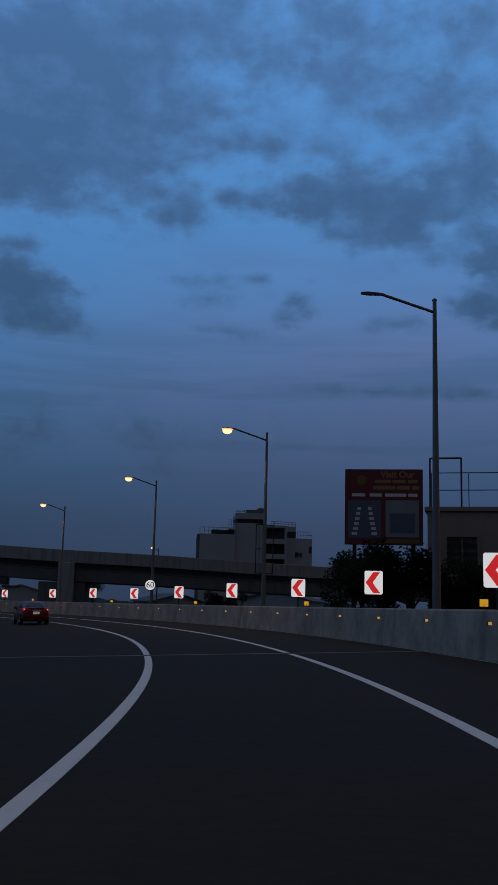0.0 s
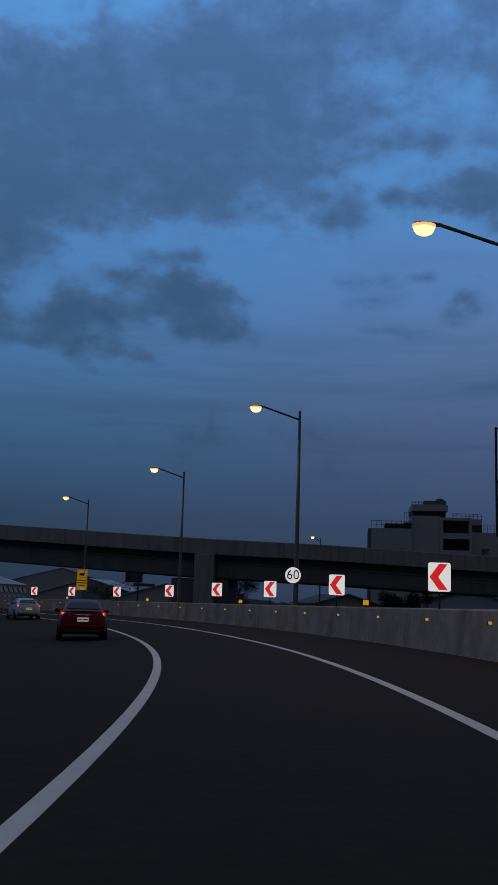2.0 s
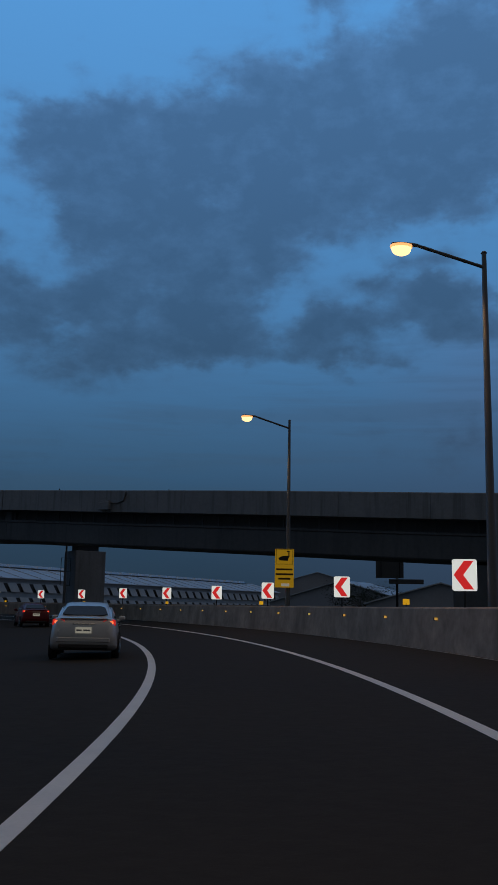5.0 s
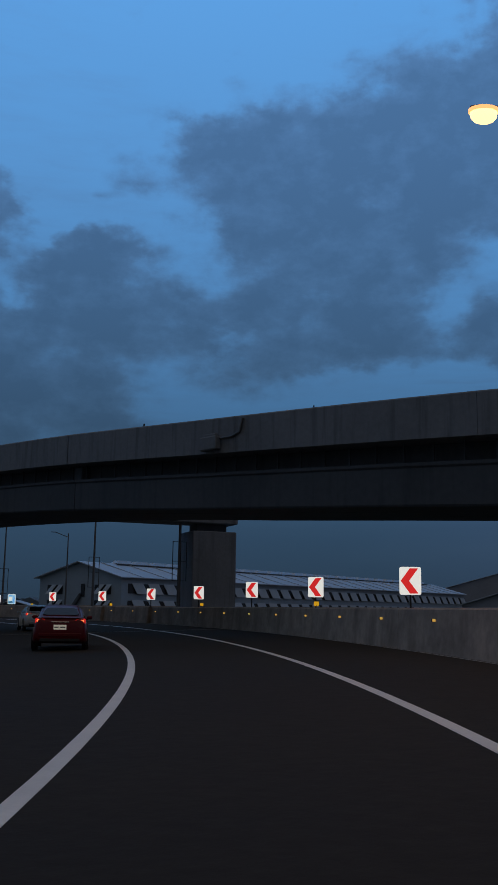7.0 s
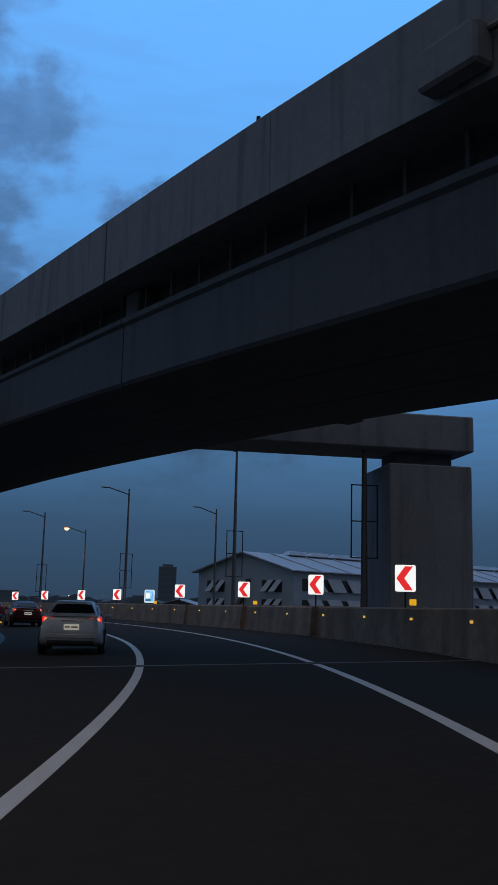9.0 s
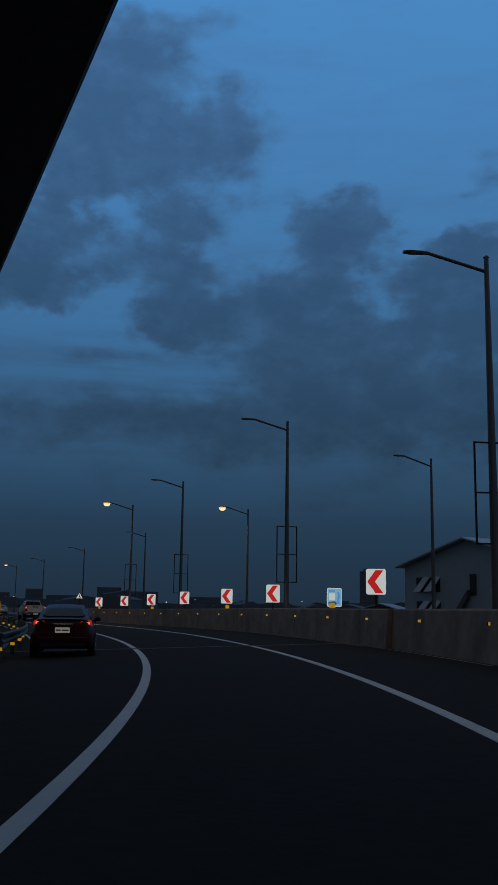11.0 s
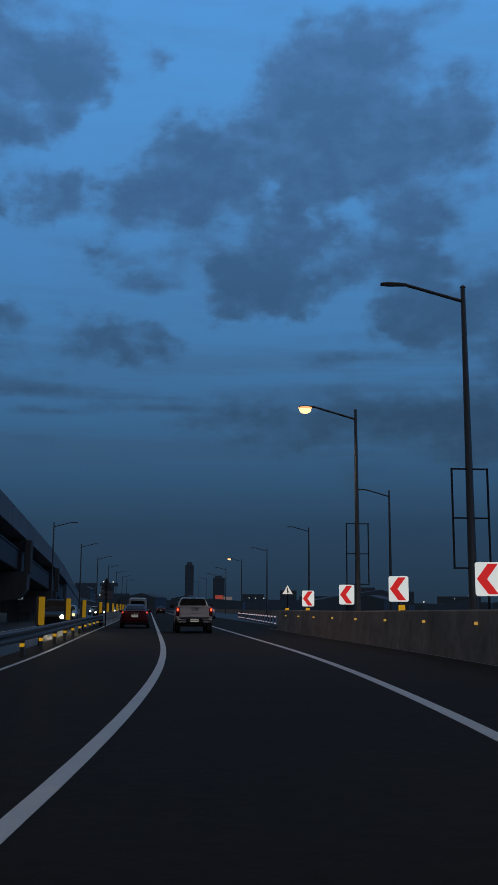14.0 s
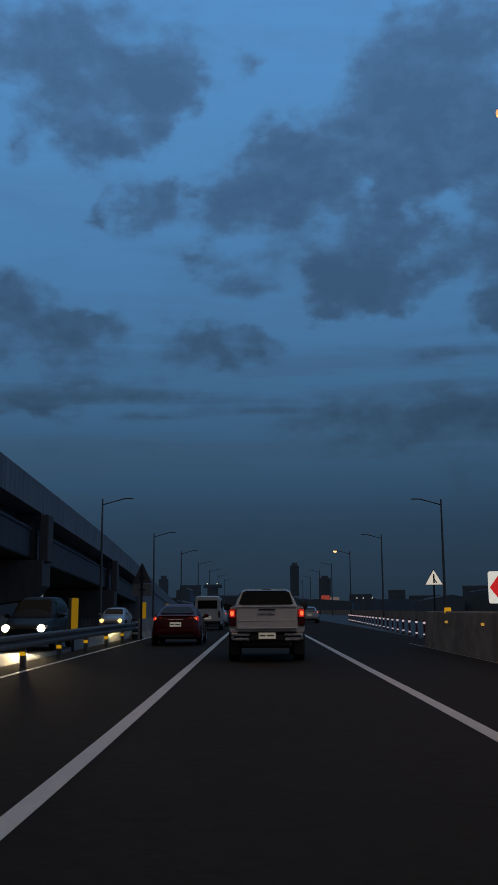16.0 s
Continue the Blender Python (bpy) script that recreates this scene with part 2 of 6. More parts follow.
    # long level bars of stratus low in the sky
    bars = node(t, "ShaderNodeVectorMath", place, (0.085, 1.15, 1.0), operation="MULTIPLY").outputs[0]
    bars = node(t, "ShaderNodeTexNoise", bars, None, 0.42, 5.0, 0.6).outputs["Fac"]
    low = node(t, "ShaderNodeMapRange", maths(t, "ABSOLUTE", maths(t, "SUBTRACT", el, 11.0)), 3.0, 8.0, 0.6, 0.0, interpolation_type="SMOOTHSTEP").outputs[0]
    bars = node(t, "ShaderNodeMapRange", bars, 0.46, 0.62, 0.0, 1.0, interpolation_type="SMOOTHSTEP").outputs[0]
    veil = maths(t, "MAXIMUM", veil, maths(t, "MULTIPLY", bars, low))
    cover = maths(t, "SUBTRACT", 1.0, maths(t, "MULTIPLY", maths(t, "SUBTRACT", 1.0, cover), maths(t, "SUBTRACT", 1.0, veil)))
    height = maths(t, "DIVIDE", el, 90.0, clamp=True)
    clear = ramp(t, height, SKY_CLEAR)
    cloud = ramp(t, height, SKY_CLOUD)
    shade = node(t, "ShaderNodeMapRange", maths(t, "ADD", body, maths(t, "MULTIPLY", maths(t, "SUBTRACT", fine, 0.5), 1.1)), 0.1, 1.2, 1.3, 0.80).outputs[0]
    cloud = mix(t, 1.0, cloud, node(t, "ShaderNodeCombineXYZ", shade, shade, shade).outputs[0], "MULTIPLY")
    colour = mix(t, maths(t, "MULTIPLY", cover, 0.88), clear, cloud)
    # the last pink of the sunset, low in the north-east
    m = node(t, "ShaderNodeMapping", bent, (-10, 15.0, 0), (0, 0, 0), (30, 9.0, 1.0), vector_type="TEXTURE")
    pink = node(t, "ShaderNodeTexGradient", m.outputs[0], gradient_type="SPHERICAL").outputs["Fac"]
    colour = mix(t, maths(t, "MULTIPLY", maths(t, "MULTIPLY", pink, maths(t, "SUBTRACT", 1.05, cover)), maths(t, "MULTIPLY", thin, 0.32)), colour, (0.30, 0.14, 0.24))
    # violet haze below it
    m = node(t, "ShaderNodeMapping", place, (-4, 6.0, 0), (0, 0, 0), (34, 14.0, 1.0), vector_type="TEXTURE")
    violet = node(t, "ShaderNodeTexGradient", m.outputs[0], gradient_type="SPHERICAL").outputs["Fac"]
    colour = mix(t, maths(t, "MULTIPLY", violet, 0.42), colour, (0.062, 0.085, 0.172))
    # the afterglow itself stands further round, behind the slip road's start
    m = node(t, "ShaderNodeMapping", place, (-75, 4, 0), (0, 0, 0), (60, 16, 1.0), vector_type="TEXTURE")
    after = node(t, "ShaderNodeTexGradient", m.outputs[0], gradient_type="SPHERICAL").outputs["Fac"]
    colour = mix(t, maths(t, "MULTIPLY", after, 0.45), colour, (0.50, 0.30, 0.27))
    # out of view, an even dull overcast is added to make the light less blue
    off = maths(t, "ABSOLUTE", maths(t, "SUBTRACT", az, 40.0))
    dull = node(t, "ShaderNodeMapRange", off, 68.0, 100.0, 0.0, 1.0, interpolation_type="SMOOTHSTEP").outputs[0]
    grey = ramp(t, height, [(0.0, (0.044, 0.051, 0.060)), (0.3, (0.070, 0.083, 0.101)), (0.62, (0.125, 0.108, 0.094)), (1.0, (0.170, 0.132, 0.102))])
    colour = mix(t, maths(t, "MULTIPLY", dull, maths(t, "SUBTRACT", 1.0, after)), colour, grey)
    back = node(t, "ShaderNodeBackground", colour, SKY_STRENGTH)
    node(t, "ShaderNodeOutputWorld", back.outputs[0])


SKY_STRENGTH = 1.0
LAMP_WATTS = 260.0
BEAM_WATTS = 900.0
# colour by elevation over 90 degrees; unseen cloud deck overhead is added to warm light
SKY_CLEAR = [(0.0, (0.018, 0.036, 0.061)), (0.055, (0.024, 0.056, 0.103)), (0.11, (0.041, 0.113, 0.222)),
             (0.19, (0.064, 0.199, 0.419)), (0.29, (0.081, 0.259, 0.555)), (0.40, (0.091, 0.308, 0.673)), (0.55, (0.128, 0.110, 0.100)), (1.0, (0.170, 0.132, 0.102))]
SKY_CLOUD = [(0.0, (0.016, 0.031, 0.050)), (0.08, (0.028, 0.062, 0.109)), (0.18, (0.043, 0.101, 0.198)),
             (0.29, (0.058, 0.138, 0.285)), (0.40, (0.072, 0.174, 0.362)), (0.55, (0.115, 0.100, 0.092)), (1.0, (0.152, 0.119, 0.094))]
make_sky()

# ---- materials ----


def material(name, colour, rough=0.6, metal=0.0, vary=0.25, grain=6.0, stain=0.35, bump=0.0, glow=None, power=0.0, where="object",
             spec=0.5, coat=0.0, each=0.0):
    """Base colour broken by grain and by larger stains, with fine relief."""
    m = bpy.data.materials.new(name)
    m.use_nodes = True
    t = m.node_tree
    bsdf = t.nodes["Principled BSDF"]
    if where == "object":
        at = node(t, "ShaderNodeTexCoord").outputs["Object"]
    else:
        at = node(t, "ShaderNodeNewGeometry").outputs["Position"]
    small = node(t, "ShaderNodeTexNoise", at, None, grain, 5.0, 0.6).outputs["Fac"]
    large = node(t, "ShaderNodeTexNoise", at, None, stain, 4.0, 0.55).outputs["Fac"]
    both = maths(t, "ADD", maths(t, "MULTIPLY", maths(t, "SUBTRACT", small, 0.5), vary), maths(t, "MULTIPLY", maths(t, "SUBTRACT", large, 0.5), vary * 1.6))
    k = maths(t, "ADD", both, 1.0)
    if each:
        r = node(t, "ShaderNodeObjectInfo").outputs["Random"]
        k = maths(t, "MULTIPLY", k, maths(t, "ADD", maths(t, "MULTIPLY", r, each), 1.0 - each / 2))
    tint = mix(t, 1.0, colour, node(t, "ShaderNodeCombineXYZ", k, k, k).outputs[0], "MULTIPLY")
    t.links.new(tint, bsdf.inputs["Base Color"])
    t.links.new(maths(t, "ADD", maths(t, "MULTIPLY", maths(t, "SUBTRACT", large, 0.5), 0.3), rough, clamp=True), bsdf.inputs["Roughness"])
    bsdf.inputs["Metallic"].default_value = metal
    bsdf.inputs["Specular IOR Level"].default_value = spec
    bsdf.inputs["Coat Weight"].default_value = coat
    if bump:
        b = node(t, "ShaderNodeBump")
        b.inputs["Strength"].default_value, b.inputs["Distance"].default_value = bump, 0.02
        t.links.new(small, b.inputs["Height"])
        t.links.new(b.outputs[0], bsdf.inputs["Normal"])
    if glow:
        bsdf.inputs["Emission Color"].default_value, bsdf.inputs["Emission Strength"].default_value = (*glow, 1), power
    return m


def glass(name, tint=(0.008, 0.010, 0.012)):
    m = bpy.data.materials.new(name)
    m.use_nodes = True
    b = m.node_tree.nodes["Principled BSDF"]
    b.inputs["Base Color"].default_value = (*tint, 1)
    b.inputs["Roughness"].default_value, b.inputs["Transmission Weight"].default_value = 0.06, 0.12
    b.inputs["IOR"].default_value = 1.33
    return m


def streaked(name, colour, rough=0.85, dark=0.55, across=0.9, grain=9.0, stain=0.25, vary=0.42):
    """Weathered concrete: grain, blotches, and rain streaks that run down."""
    m = material(name, colour, rough, vary=vary, grain=grain, stain=stain, bump=0.5, where="world")
    t = m.node_tree
    bsdf = t.nodes["Principled BSDF"]
    was = bsdf.inputs["Base Color"].links[0].from_socket
    at = node(t, "ShaderNodeNewGeometry").outputs["Position"]
    thin = node(t, "ShaderNodeVectorMath", at, (across * 2.2, across * 2.2, 0.16), operation="MULTIPLY").outputs[0]
    s = node(t, "ShaderNodeTexNoise", thin, None, 1.0, 4.0, 0.6).outputs["Fac"]
    s = node(t, "ShaderNodeMapRange", s, 0.5, 0.72, 0.0, 1.0).outputs[0]
    wet = mix(t, maths(t, "MULTIPLY", s, dark), was, tuple(c * 0.45 for c in colour))
    t.links.new(wet, bsdf.inputs["Base Color"])
    return m


ASPHALT = material("asphalt", (0.045, 0.038, 0.030), 0.88, vary=0.5, grain=4.5, stain=0.14, bump=0.6, where="world", spec=0.08)
TARMAC = material("tarmac", (0.054, 0.050, 0.046), 0.5, vary=0.5, grain=45.0, stain=0.2, bump=0.35, where="world", spec=0.25)
PAINT = material("road_paint", (0.92, 0.87, 0.79), 0.55, vary=0.18, grain=22.0, stain=1.4, bump=0.25, where="world")
JOINT_PALE = material("joint_concrete", (0.24, 0.225, 0.20), 0.8, vary=0.5, grain=12.0, stain=1.5, where="world")
FOOT_PAINT = material("worn_foot_paint", (0.42, 0.39, 0.34), 0.7, vary=0.6, grain=14.0, stain=0.9, where="world")
CONCRETE = streaked("barrier_concrete", (0.375, 0.30, 0.24), dark=0.8, across=0.3, grain=4.0, stain=1.1, vary=0.75)
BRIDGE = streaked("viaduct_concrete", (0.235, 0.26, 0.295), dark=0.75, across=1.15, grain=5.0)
# shade below the deck is put into these two darker concretes
PIER_SHADE = streaked("pier_concrete_shade", (0.115, 0.112, 0.110), dark=0.6, across=0.9, grain=4.0)
BRIDGE_SHADE = streaked("viaduct_concrete_shade", (0.092, 0.106, 0.124), dark=0.5, across=0.8, grain=4.0)
EARTH = material("verge_earth", (0.045, 0.050, 0.030), 0.95, vary=0.6, grain=1.5, stain=0.05, bump=0.6, where="world")
STEEL = material("galvanised_steel", (0.16, 0.165, 0.17), 0.5, 0.6, vary=0.25, grain=14.0, stain=1.2)
BLACK_STEEL = material("black_steel", (0.025, 0.027, 0.030), 0.55, 0.3, vary=0.3, grain=20.0)
RAIL = material("guard_rail_zinc", (0.15, 0.145, 0.14), 0.6, 0.45, vary=0.3, grain=8.0, stain=0.8)
# retroreflective sheeting; added emission stands in for headlamp light sent back to the driver
SHEET_WHITE = material("white_reflective_glow_sheet", (0.82, 0.83, 0.80), 0.4, vary=0.12, grain=9.0, stain=2.0, glow=(0.97, 1.0, 0.95), power=0.58)
SHEET_RED = material("red_reflective_glow_sheet", (0.62, 0.03, 0.035), 0.4, vary=0.18, grain=9.0, stain=2.0, glow=(1.0, 0.035, 0.035), power=0.46)
SHEET_YELLOW = material("yellow_reflective_glow_sheet", (0.80, 0.48, 0.02), 0.45, vary=0.15, grain=9.0, stain=2.0, glow=(1.0, 0.52, 0.02), power=0.42)
PANEL_YELLOW = material("yellow_sign_glow_paint", (0.80, 0.47, 0.02), 0.5, vary=0.2, grain=4.0, stain=1.2, glow=(1.0, 0.55, 0.02), power=0.16)
SHEET_BLUE = material("blue_reflective_glow_sheet", (0.16, 0.42, 0.78), 0.4, vary=0.15, grain=9.0, stain=2.0, glow=(0.16, 0.48, 1.0), power=0.55)
AMBER = material("amber_reflector_glow", (0.85, 0.52, 0.08), 0.3, vary=0.1, glow=(1.0, 0.60, 0.14), power=0.36)
INK = material("black_print", (0.012, 0.012, 0.012), 0.6, vary=0.2)
BACKING = material("sign_backing", (0.30, 0.31, 0.32), 0.5, 0.6, vary=0.2)
LAMP_ON = material("sodium_lamp_lens", (1.0, 0.8, 0.5), 0.3, vary=0.0, glow=(1.0, 0.60, 0.28), power=1.8)
# glowing ring added round the bowl to imitate the lamp's orange halo
LAMP_HALO = material("sodium_lamp_halo", (1.0, 0.6, 0.3), 0.3, vary=0.0, glow=(1.0, 0.42, 0.15), power=1.25)
LAMP_OFF = material("lamp_lens_unlit", (0.35, 0.36, 0.36), 0.2, vary=0.1)
TYRE = material("tyre_rubber", (0.016, 0.016, 0.016), 0.85, vary=0.3, grain=25.0)
ALLOY = material("alloy_rim", (0.42, 0.43, 0.44), 0.35, 0.9, vary=0.15)
CHROME = material("chrome_trim", (0.85, 0.86, 0.88), 0.28, 1.0, vary=0.05)
PLASTIC = material("black_plastic", (0.022, 0.022, 0.023), 0.6, vary=0.2, grain=30.0)
GLASS = glass("tinted_glass")
PEARL = material("pearl_white_paint", (0.84, 0.87, 0.90), 0.3, 0.0, vary=0.06, grain=40.0, coat=0.6)
SILVER = material("silver_grey_paint", (0.52, 0.54, 0.56), 0.32, 0.35, vary=0.08, grain=60.0, coat=0.6)
WHITE_CAR = material("white_car_paint", (0.72, 0.72, 0.70), 0.3, vary=0.08, coat=0.6)
RED_CAR = material("dark_red_paint", (0.125, 0.004, 0.010), 0.32, 0.0, vary=0.1, spec=0.3, coat=0.08)
WINE_CAR = material("dark_wine_paint", (0.075, 0.005, 0.010), 0.32, 0.0, vary=0.1, spec=0.3, coat=0.08)
DARK_CAR = material("dark_grey_paint", (0.018, 0.019, 0.021), 0.4, 0.0, vary=0.1, spec=0.25)
TAIL = material("tail_lamp_red", (0.4, 0.015, 0.02), 0.25, vary=0.05, glow=(1.0, 0.04, 0.03), power=0.4)
TAIL_HOT = material("brake_lamp", (0.7, 0.05, 0.03), 0.25, vary=0.05, glow=(1.0, 0.16, 0.05), power=1.7)
TAIL_DARK = material("tail_lamp_unlit", (0.10, 0.008, 0.010), 0.2, vary=0.1)
HEAD_WARM = material("warm_headlamp", (1, 0.9, 0.7), 0.2, vary=0.0, glow=(1.0, 0.60, 0.20), power=2.6)
HEAD = material("headlamp", (1, 1, 0.95), 0.2, vary=0.0, glow=(1.0, 0.90, 0.66), power=6.0)
PRINT_GREY = material("grey_print", (0.16, 0.16, 0.17), 0.6, vary=0.1)
# a faint emission is added for headlamp light on the plates
PLATE = material("number_plate_glow_white", (0.82, 0.80, 0.70), 0.45, vary=0.1, glow=(1.0, 0.95, 0.78), power=0.16)
LEAF = material("leaves", (0.016, 0.024, 0.012), 0.85, vary=0.5, grain=1.2, stain=0.4, spec=0.1)
BARK = material("bark", (0.07, 0.055, 0.04), 0.9, vary=0.5, grain=9.0, bump=0.6)
WALL_PALE = material("pale_render", (0.31, 0.345, 0.41), 0.85, vary=0.2, grain=2.0, stain=0.15, where="world")
WALL_ROSE = material("rose_plaster", (0.24, 0.19, 0.18), 0.85, vary=0.3, grain=2.0, stain=0.3, where="world")
# also serves as painted shade on the pale stepped building
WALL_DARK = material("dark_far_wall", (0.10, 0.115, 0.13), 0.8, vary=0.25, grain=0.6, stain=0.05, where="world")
ROOF = material("ribbed_steel_roof", (0.52, 0.59, 0.67), 0.45, 0.3, vary=0.2, grain=1.0, stain=0.1, where="world")
CLAD = material("pale_cladding", (0.34, 0.42, 0.50), 0.6, vary=0.2, grain=1.5, stain=0.12, where="world")
LOUVRE = material("pale_louvre_sheet", (0.52, 0.58, 0.64), 0.5, vary=0.2, grain=1.5, stain=0.3, where="world")
DARK_GAP = material("dark_opening", (0.02, 0.022, 0.026), 0.5, vary=0.2)
POSTER_RED = material("poster_dark_red", (0.13, 0.012, 0.025), 0.55, vary=0.2, grain=2.0)
POSTER_GOLD = material("poster_gold", (0.27, 0.17, 0.06), 0.55, vary=0.15)
POSTER_PALE = material("poster_pale", (0.62, 0.63, 0.66), 0.55, vary=0.2)
POSTER_BLUE = material("poster_blue", (0.07, 0.10, 0.17), 0.55, vary=0.3, grain=3.0)

# ---- mesh building ----


class Shape:
    """Vertices and faces of one mesh."""

    def __init__(self):
        self.v, self.f = [], []

    def add(self, verts, faces, m=None):
        n = len(self.v)
        self.v += [tuple(m @ Vector(p)) if m else tuple(p) for p in verts]
        self.f += [tuple(n + i for i in f) for f in faces]
        return self

    def box(self, c, s, b=0.0, m=None):
        """A box round c of size s with chamfered edges b."""
        hx, hy, hz = s[0] / 2, s[1] / 2, s[2] / 2
        b = min(b, hx * 0.9, hy * 0.9, hz * 0.9)
        if b <= 0:
            vs = [(c[0] + x * hx, c[1] + y * hy, c[2] + z * hz) for x in (-1, 1) for y in (-1, 1) for z in (-1, 1)]
            return self.add(vs, [(0, 1, 3, 2), (4, 6, 7, 5), (0, 4, 5, 1), (2, 3, 7, 6), (0, 2, 6, 4), (1, 5, 7, 3)], m)
        vs, key = [], {}
        for x in (-1, 1):
            for y in (-1, 1):
                for z in (-1, 1):
                    for a in range(3):
                        q = [hx - b, hy - b, hz - b]
                        q[a] += b
                        key[x, y, z, a] = len(vs)
                        vs.append((c[0] + x * q[0], c[1] + y * q[1], c[2] + z * q[2]))
        fs = []
        for a in range(3):
            o, p = [i for i in range(3) if i != a]
            for s_ in (-1, 1):
                ring = []
                for u, w in ((-1, -1), (1, -1), (1, 1), (-1, 1)):
                    k = [0, 0, 0]
                    k[a], k[o], k[p] = s_, u, w
                    ring.append(key[(*k, a)])
                fs.append(tuple(ring if (s_ > 0) == (a != 1) else ring[::-1]))
            for u in (-1, 1):
                for w in (-1, 1):
                    lo, hi = [0, 0, 0], [0, 0, 0]
                    lo[a], hi[a] = -1, 1
                    lo[o] = hi[o] = u
                    lo[p] = hi[p] = w
                    fs.append((key[(*lo, o)], key[(*hi, o)], key[(*hi, p)], key[(*lo, p)]))
        for x in (-1, 1):
            for y in (-1, 1):
                for z in (-1, 1):
                    fs.append(tuple(key[x, y, z, a] for a in range(3)))
        return self.add(vs, fs, m)

    def tube(self, p, q, r0, r1=None, n=10, m=None):
        p, q, r1 = Vector(p), Vector(q), r0 if r1 is None else r1
        d = (q - p).normalized()
        u = d.orthogonal().normalized()
        w = d.cross(u)
        vs = [tuple(c + (u * math.cos(a) + w * math.sin(a)) * r) for c, r in ((p, r0), (q, r1)) for a in (2 * math.pi * i / n for i in range(n))]
        fs = [(i, (i + 1) % n, n + (i + 1) % n, n + i) for i in range(n)]
        return self.add(vs, fs + [tuple(range(n))[::-1], tuple(range(n, 2 * n))], m)

    def slab(self, outline, y0, y1, m=None):
        """An outline in x, z drawn out from y0 to y1."""
        n = len(outline)
        vs = [(x, y, z) for y in (y0, y1) for x, z in outline]
        fs = [(i, (i + 1) % n, n + (i + 1) % n, n + i) for i in range(n)]
        return self.add(vs, fs + [tuple(range(n))[::-1], tuple(range(n, 2 * n))], m)

    def loft(self, rings, closed=True, caps=True):
        n = len(rings[0])
        vs = [p for r in rings for p in r]
        last = n if closed else n - 1
        fs = [(k * n + i, k * n + (i + 1) % n, (k + 1) * n + (i + 1) % n, (k + 1) * n + i) for k in range(len(rings) - 1) for i in range(last)]
        if caps:
            fs += [tuple(range(n))[::-1], tuple(range((len(rings) - 1) * n, len(rings) * n))]
        return self.add(vs, fs)

    def mesh(self, name, mat, smooth=False):
        me = bpy.data.meshes.new(name)
        me.from_pydata(self.v, [], self.f)
        bm = bmesh.new()
        bm.from_mesh(me)
        bmesh.ops.recalc_face_normals(bm, faces=bm.faces)
        bm.to_mesh(me)
        bm.free()
        me.materials.append(mat)
        if smooth:
            me.polygons.foreach_set("use_smooth", [True] * len(me.polygons))
            me.set_sharp_from_angle(angle=radians(38))
        return me


def part(name, shape, mat, parent, label="", smooth=False, m=None):
    ob = new(name, shape.mesh(name, mat, smooth) if isinstance(shape, Shape) else shape)
    ob.parent = parent
    if m:
        ob.matrix_basis = m
    return tagged(ob, label)


def thing(name, label, category, m=None, group="", kind=""):
    ob = new(name)
    ob.empty_display_size = 0.2
    if m:
        ob.matrix_basis = m
    return tagged(ob, label, category, group, kind)


def single(name, shape, mat, label, category, m=None, group="", kind="", smooth=False):
    ob = new(name, shape.mesh(name, mat, smooth))
    if m:
        ob.matrix_basis = m
    return tagged(ob, label, category, group, kind)


# ---- the slip road's alignment: a left-hand bend that eases into a straight ----
KNOTS = [-10, 3, 16, 29, 42, 55, 68, 81, 94, 107, 120, 133, 146, 159, 172, 185, 198, 211, 224, 236, 242]
BEND = [0.00606, 0.00625, 0.00725, 0.00568, 0.00684, 0.00767, 0.00488, 0.0074, 0.00644, 0.00705, 0.00611, 0.0055, 0.00694, 0.00705, 0.00778, 0.00656, 0.00589, 0.00528, 0.0033, 0.0012, 0.0]
STEP = 0.1
S0, S1 = -70.0, 1200.0
_s = np.arange(S0, S1, STEP)
_k = np.interp(_s, KNOTS, BEND, left=BEND[0], right=0.0)
_h = np.cumsum(_k) * STEP
_h += radians(-2.765) - np.interp(0.0, _s, _h)
_x = np.cumsum(-np.sin(_h)) * STEP
_y = np.cumsum(np.cos(_h)) * STEP
_x += 5.77 - np.interp(0.0, _s, _x)
_y += -32.92 - np.interp(0.0, _s, _y)


def bank(s):
    """How much the road rises to the outside of the bend, per metre."""
    return float(np.interp(s, [100, 178, 205, 218, 236, 245], [0.035, 0.032, 0.032, 0.021, 0.004, 0.0]))


def heading(s):
    return float(np.interp(s, _s, _h))


def at(s, lat, z=0.0):
    """The place s metres along the road, lat metres to the right of the lane's driving line, z above the road."""
    h = heading(s)
    return Vector((np.interp(s, _s, _x) + lat * math.cos(h), np.interp(s, _s, _y) + lat * math.sin(h), z + bank(s) * lat))


def stand(s, lat, z=0.0, turn=0.0):
    """A pose on the road: y runs ahead, x to the right."""
    return pose(*at(s, lat, z), 0, 0, math.degrees(heading(s)) + turn)


def ribbon(s0, s1, profile, step=2.0, shape=None):
    """A profile of (lat, z) drawn along the road."""
    n = max(1, math.ceil((s1 - s0) / step))
    rings = [[tuple(at(s0 + (s1 - s0) * i / n, lat, z)) for lat, z in profile] for i in range(n + 1)]
    return (shape or Shape()).loft(rings)


